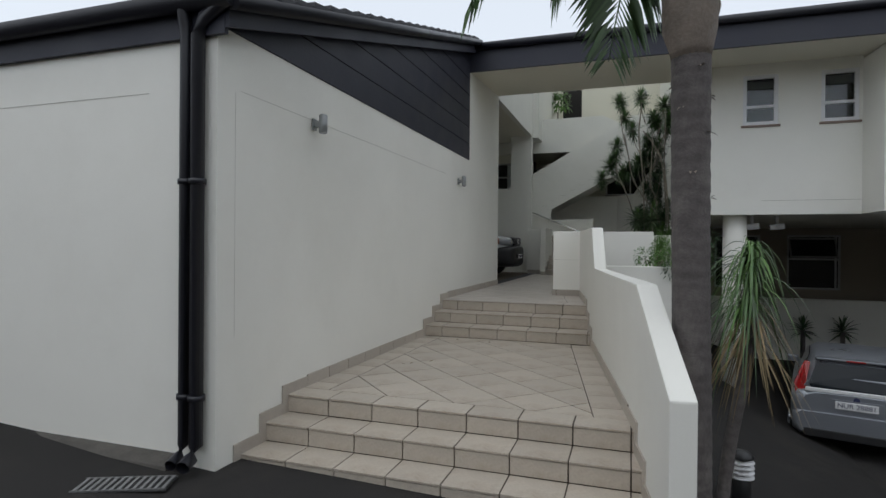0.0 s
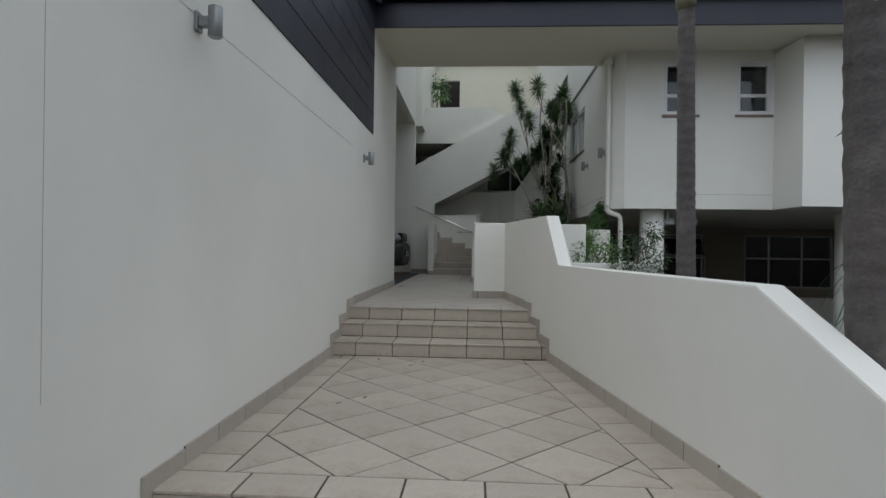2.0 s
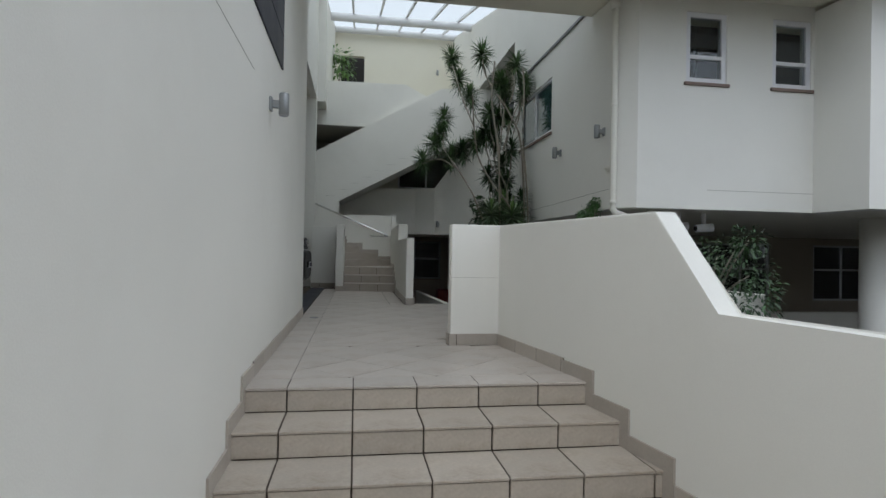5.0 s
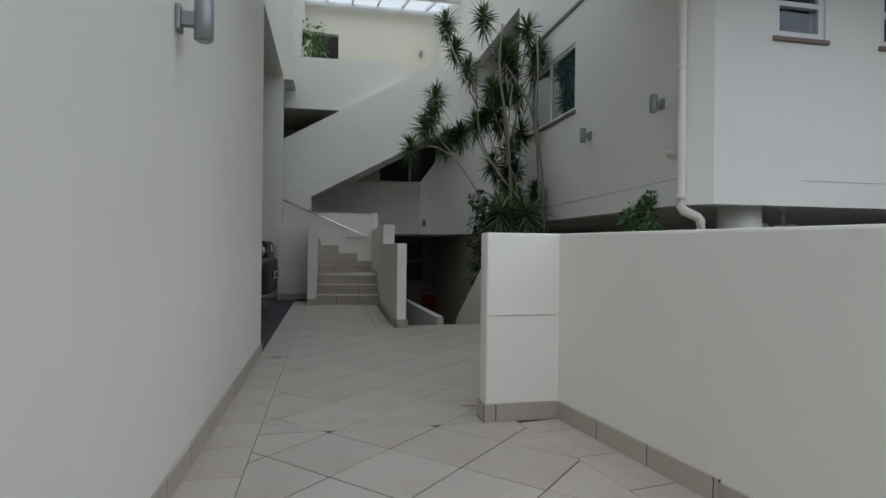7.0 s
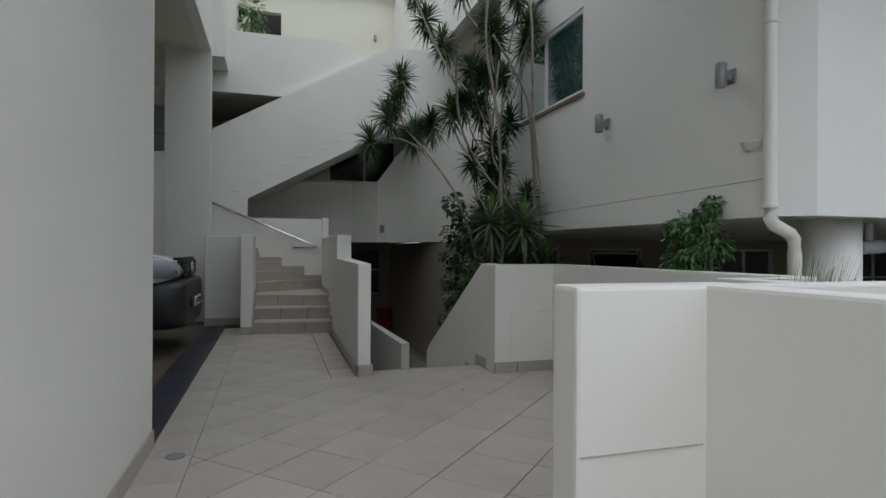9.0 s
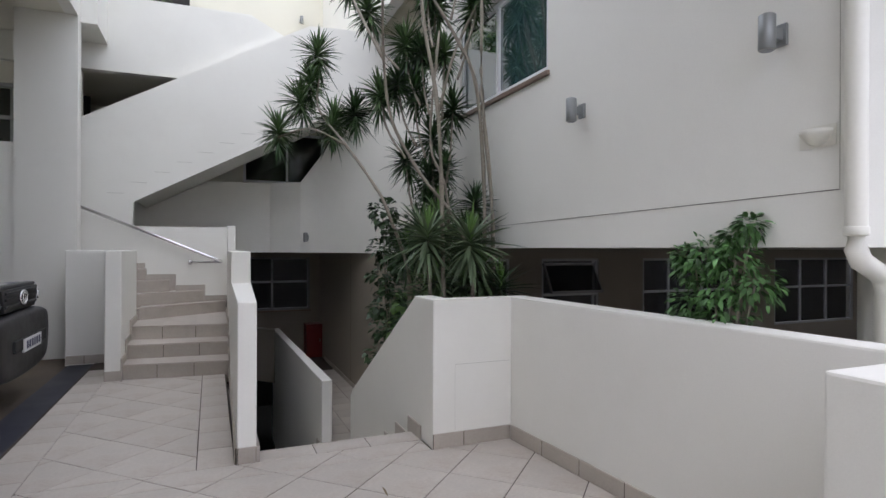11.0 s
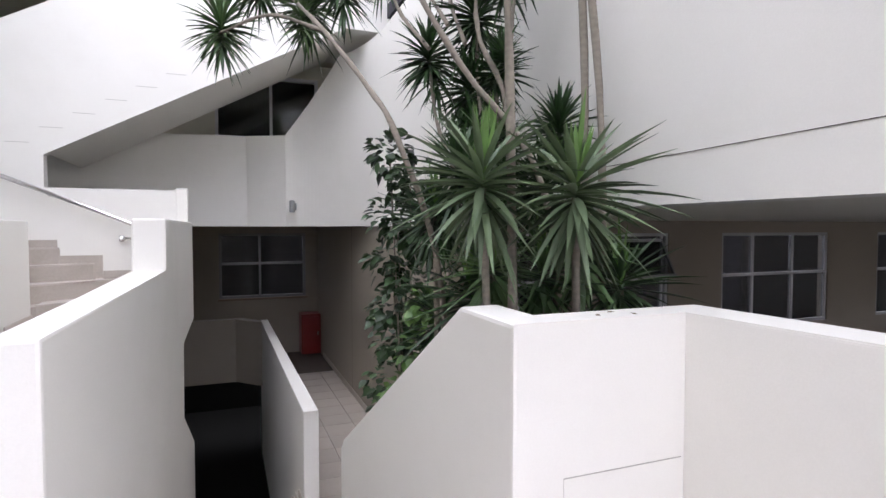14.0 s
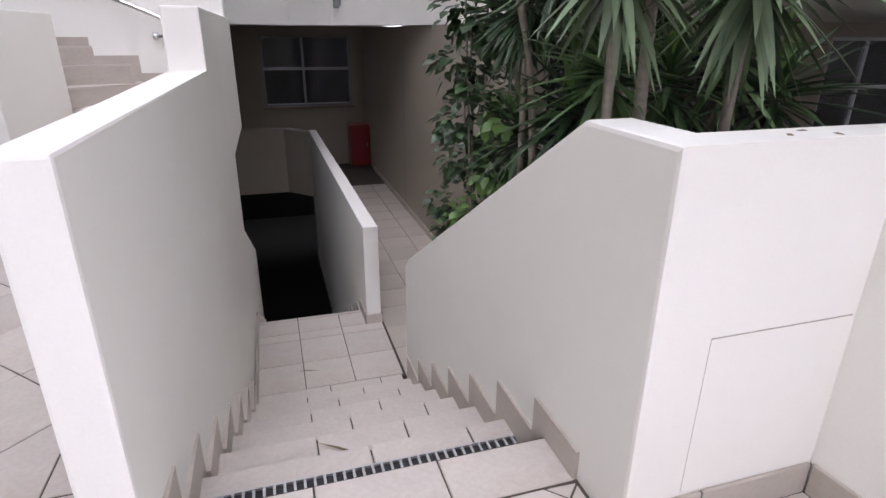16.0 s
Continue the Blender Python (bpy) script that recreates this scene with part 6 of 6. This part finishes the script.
def build_tiles():
    low = tiled("floor_lower_steps", "worn beige stone tiles on the lower steps", "steps")
    for i, y in enumerate(STEP_Y):
        z = (i + 1) * R
        riser_row(low, y, z - R - (0.75 if i == 0 else 0), z - 0.017, LW, parx(y) - 0.003, STEPTILE)
        if i < 2:
            tread_row(low, y - 0.012, STEP_Y[i + 1] + 0.004, LW, lambda yy: parx(yy) - 0.003, z, STEPTILE)
    land = tiled("floor_landing", "beige stone tiles laid diagonally on the landing with a straight border", "floor")
    y0, y1, b = STEP_Y[2] - 0.012, UP_Y[0] + 0.002, 0.27
    tread_row(land, y0, y0 + b, LW, lambda yy: parx(yy) - 0.003, LAND, STEPTILE)
    row_tiles(land, (LW + b, y0 + b), (LW + b, y1), b, LAND, 0.405, 0.25, STEPTILE)
    pr = [(parx(y0 + b) - 0.003, y0 + b), (parx(y1) - 0.003, y1)]
    row_tiles(land, pr[0], pr[1], b, LAND, 0.405, 0.3, STEPTILE)
    tile_field(land, [(LW + b, y0 + b), (pr[0][0] - b, y0 + b), (pr[1][0] - b, y1), (LW + b, y1)], LAND, 0.44, (0.117, 0.101), math.pi / 4, STEPTILE)
    up = tiled("floor_upper_steps", "worn beige stone tiles on the upper steps", "steps")
    for i, y in enumerate(UP_Y):
        z = LAND + (i + 1) * R
        riser_row(up, y, z - R, z - 0.017, LW, parx(y) - 0.003, STEPTILE, 0.27)
        if i < 2:
            tread_row(up, y - 0.012, UP_Y[i + 1] + 0.004, LW, lambda yy: parx(yy) - 0.003, z, STEPTILE, 0.27)
    ter = tiled("floor_terrace_tiles", "large pale stone tiles laid diagonally on the terrace", "floor")
    y0 = UP_Y[2] - 0.012
    tread_row(ter, y0, y0 + b, LW, lambda yy: parx(yy) - 0.003, TERR, TILE, 0.27)
    row_tiles(ter, (LW + b, y0 + b), (LW + b, 17.7), b, TERR, 0.405, 0.3, TILE)
    pr = [(parx(y0 + b) - 0.003, y0 + b), (0.963, 9.81)]
    row_tiles(ter, pr[0], pr[1], b, TERR, 0.405, 0.3, TILE)
    org = (-0.128, 10.709)
    tile_field(ter, [(LW + b - 0.004, y0 + b), (pr[0][0] - b, y0 + b), (pr[1][0] - b, 9.81), (LW + b - 0.004, 9.81)], TERR, 0.44, org, math.pi / 4, TILE)
    tile_field(ter, [(LW + b - 0.004, 9.81), (0.483, 9.81), (0.483, 9.98), (LW + b - 0.004, 9.98)], TERR, 0.44, org, math.pi / 4, TILE)
    tile_field(ter, [(LW + b - 0.004, 9.98), (2.055, 9.98), (2.055, 10.955), (LW + b - 0.004, 10.955)], TERR, 0.44, org, math.pi / 4, TILE)
    tile_field(ter, [(LW + b - 0.004, 10.955), (2.645, 10.955), (2.455, 13.64), (LW + b - 0.004, 13.64)], TERR, 0.44, org, math.pi / 4, TILE)
    tile_field(ter, [(LW + b - 0.004, 13.64), (1.79, 13.64), (1.79, 13.88), (LW + b - 0.004, 13.88)], TERR, 0.44, org, math.pi / 4, TILE)
    row_tiles(ter, (1.79, 13.885), (0.585, 13.885), -0.212, TERR, 0.405, 0.4, TILE)
    row_tiles(ter, (0.44 - 0.26, 13.88), (0.44 - 0.26, 16.98), -0.245, TERR, 0.405, 0.4, TILE)
    tile_field(ter, [(LW + b - 0.004, 13.88), (0.180, 13.88), (0.180, 16.98), (LW + b - 0.004, 17.0)], TERR, 0.44, org, math.pi / 4, TILE)
    # descending flight
    des = tiled("floor_descending_steps", "pale stone tiles on the descending steps", "steps")
    for i in range(7):
        y, z = D0 + i * DRUN, TERR - (i + 1) * DR
        first = 0.45 if i % 2 else 0.64
        if i == 0:
            tread_row(des, y + 0.237, y + DRUN + 0.006, 0.578, lambda yy: 1.797, z, TILE, first, 0.40)
        else:
            tread_row(des, y + 0.002, y + DRUN + 0.006, 0.578, lambda yy: 1.797, z, TILE, first, 0.40)
        down_riser(des, y, z, z + DR - 0.018, 0.578, 1.797, TILE, first, 0.40)
    mid = tiled("floor_mid_landing_tiles", "pale stone tiles on the intermediate landing", "floor")
    tile_field(mid, [(0.578, 16.50), (1.825, 16.50), (1.825, 17.415), (0.578, 17.415)], MIDL, 0.39, (1.035, 16.50), 0, TILE)
    tile_field(mid, [(0.578, 17.415), (1.666, 17.415), (1.666, 17.715), (0.578, 17.715)], MIDL, 0.39, (1.035, 16.50), 0, TILE)
    cor = tiled("floor_corridor_tiles", "stone tiles of the shaded corridor", "floor")
    tile_field(cor, [(1.83, 16.3), (2.9, 16.3), (2.9, 22.6), (1.83, 22.6)], MIDL, 0.40, (1.83, 16.50), 0, SKIRT)

    # skirting
    sk = tiled("baseboard", "beige stone tile skirting along the plaster walls", "skirting")

    def skirt_run(p0, p1, z, h=0.11, t=0.013, length=0.405, side=1):
        total = math.dist(p0, p1)
        dx, dy = (p1[0] - p0[0]) / total, (p1[1] - p0[1]) / total
        s = 0.0
        bed = part("mortar_strip", box(0.001, total - 0.001, t * 0.1, t * 0.8, 0.0, h - 0.004), GROUT, sk)
        bed.matrix_basis = Matrix.Translation((p0[0], p0[1], z)) @ Matrix.Rotation(math.atan2(dy, dx), 4, "Z") @ (Matrix.Identity(4) if side > 0 else Matrix.Translation((0, -t, 0)))
        while s < total - 0.02:
            e = min(s + length, total)
            me_key = ("skirt", round(e - s, 4), h, t)
            if me_key not in MESHES:
                bm = box(0.0035, e - s - 0.0035, 0.0, t, 0.0, h)
                bmesh.ops.bevel(bm, geom=[ed for ed in bm.edges if all(v.co.z > h - 0.001 for v in ed.verts)], offset=0.003, segments=1, affect="EDGES")
                me = bpy.data.meshes.new("skirting_tile")
                bm.to_mesh(me)
                bm.free()
                me.materials.append(SKIRT)
                MESHES[me_key] = me
            ob = new("skirting_tile", MESHES[me_key])
            ob.parent = sk
            ob.matrix_basis = Matrix.Translation((p0[0] + dx * s, p0[1] + dy * s, z)) @ Matrix.Rotation(math.atan2(dy, dx), 4, "Z") @ (Matrix.Identity(4) if side > 0 else Matrix.Translation((0, -t, 0)))
            s = e

    def stepped(xa, xb, y, z, run, h=0.095, up=R):
        """One stepped skirting block beside a tread that begins at y."""
        part("skirting_tile", box(xa, xb, y - 0.085, y + run - 0.086, z - up, z + h), SKIRT, sk)
    # long wall
    for i, y in enumerate(STEP_Y):
        run = (STEP_Y[i + 1] if i < 2 else STEP_Y[2] + 0.40) - y
        stepped(LW + 0.0005, LW + 0.014, y, (i + 1) * R, run)
        a, b2 = y - 0.085, y + run - 0.086
        part("skirting_tile", prism([(parx(a) - 0.014, a), (parx(a) - 0.0005, a), (parx(b2) - 0.0005, b2), (parx(b2) - 0.014, b2)], "z", i * R - (0.6 if i == 0 else 0), (i + 1) * R + 0.095), SKIRT, sk)
    skirt_run((LW + 0.0005, STEP_Y[2] + 0.315), (LW + 0.0005, UP_Y[0] - 0.086), LAND, side=-1)
    skirt_run((parx(UP_Y[0] - 0.086) - 0.0005, UP_Y[0] - 0.086), (parx(STEP_Y[2] + 0.315) - 0.0005, STEP_Y[2] + 0.315), LAND, side=-1)
    for i, y in enumerate(UP_Y):
        run = (UP_Y[i + 1] if i < 2 else UP_Y[2] + 0.40) - y
        z = LAND + (i + 1) * R
        stepped(LW + 0.0005, LW + 0.014, y, z, run)
        a, b2 = y - 0.085, y + run - 0.086
        part("skirting_tile", prism([(parx(a) - 0.014, a), (parx(a) - 0.0005, a), (parx(b2) - 0.0005, b2), (parx(b2) - 0.014, b2)], "z", z - R, z + 0.095), SKIRT, sk)
    skirt_run((LW + 0.0005, UP_Y[2] + 0.315), (LW + 0.0005, 12.28), TERR, side=-1)
    skirt_run((0.968, 9.805), (parx(UP_Y[2] + 0.315) - 0.0005, UP_Y[2] + 0.315), TERR, side=-1)
    skirt_run((0.963, 9.8195), (0.483, 9.8195), TERR, side=1)
    skirt_run((0.4965, 9.82), (0.4965, 9.97), TERR, side=1)
    skirt_run((2.4655, 13.635), (2.6535, 10.965), TERR, side=-1)
    skirt_run((2.455, 13.6495), (1.80, 13.6495), TERR, side=1)
    skirt_run((0.564, 13.8895), (0.44, 13.8895), TERR, side=1)
    skirt_run((flight_left(13.89) - 0.0005, 13.89), (flight_left(16.78) - 0.0005, 16.78), TERR, side=1)
    skirt_run((-0.66, 16.9795), (-0.83, 16.9795), TERR, side=1)
    skirt_run((-0.831, 18.1995), (-1.44, 18.1995), TERR, side=1)
    # descending flight, stepped on both sides
    for i in range(7):
        ya = 13.89 if i == 0 else D0 + (i - 1) * DRUN + 0.092
        yb = D0 + i * DRUN + 0.09
        z = TERR - i * DR
        h = 0.105 if i == 0 else 0.135
        xl = flight_right((ya + yb) / 2)
        part("skirting_tile", box(xl - 0.03, xl + 0.016, ya, yb, z - DR, z + h), SKIRT, sk)
        part("skirting_tile", box(1.787, 1.7995, max(ya, 13.66), yb, z - DR, z + h), SKIRT, sk)
    xl = flight_right(17.0)
    skirt_run((xl + 0.0005, D0 + 6 * DRUN + 0.092), (xl + 0.0005, 17.70), MIDL, 0.09, side=-1)
    skirt_run((1.825, 17.4195), (1.66, 17.4195), MIDL, 0.09, side=1)
    skirt_run((1.8125, 17.43), (1.8125, 22.0), MIDL, 0.09, side=-1)
    skirt_run((2.9095, 23.8), (2.9095, 16.9), MIDL, 0.09, side=-1)
    # lower flight
    for i in range(6):
        ya, z = 17.44 + i * 0.29 + (0.0 if i == 0 else 0.05), MIDL - i * 0.165
        yb = 17.70 + i * 0.29 + 0.05
        part("skirting_tile", box(1.657, 1.6695, ya, yb, z - 0.17, z + 0.10), SKIRT, sk)
        part("skirting_tile", box(xl - 0.03, xl + 0.012, max(ya, 17.71), yb, z - 0.17, z + 0.10), SKIRT, sk)


build_tiles()
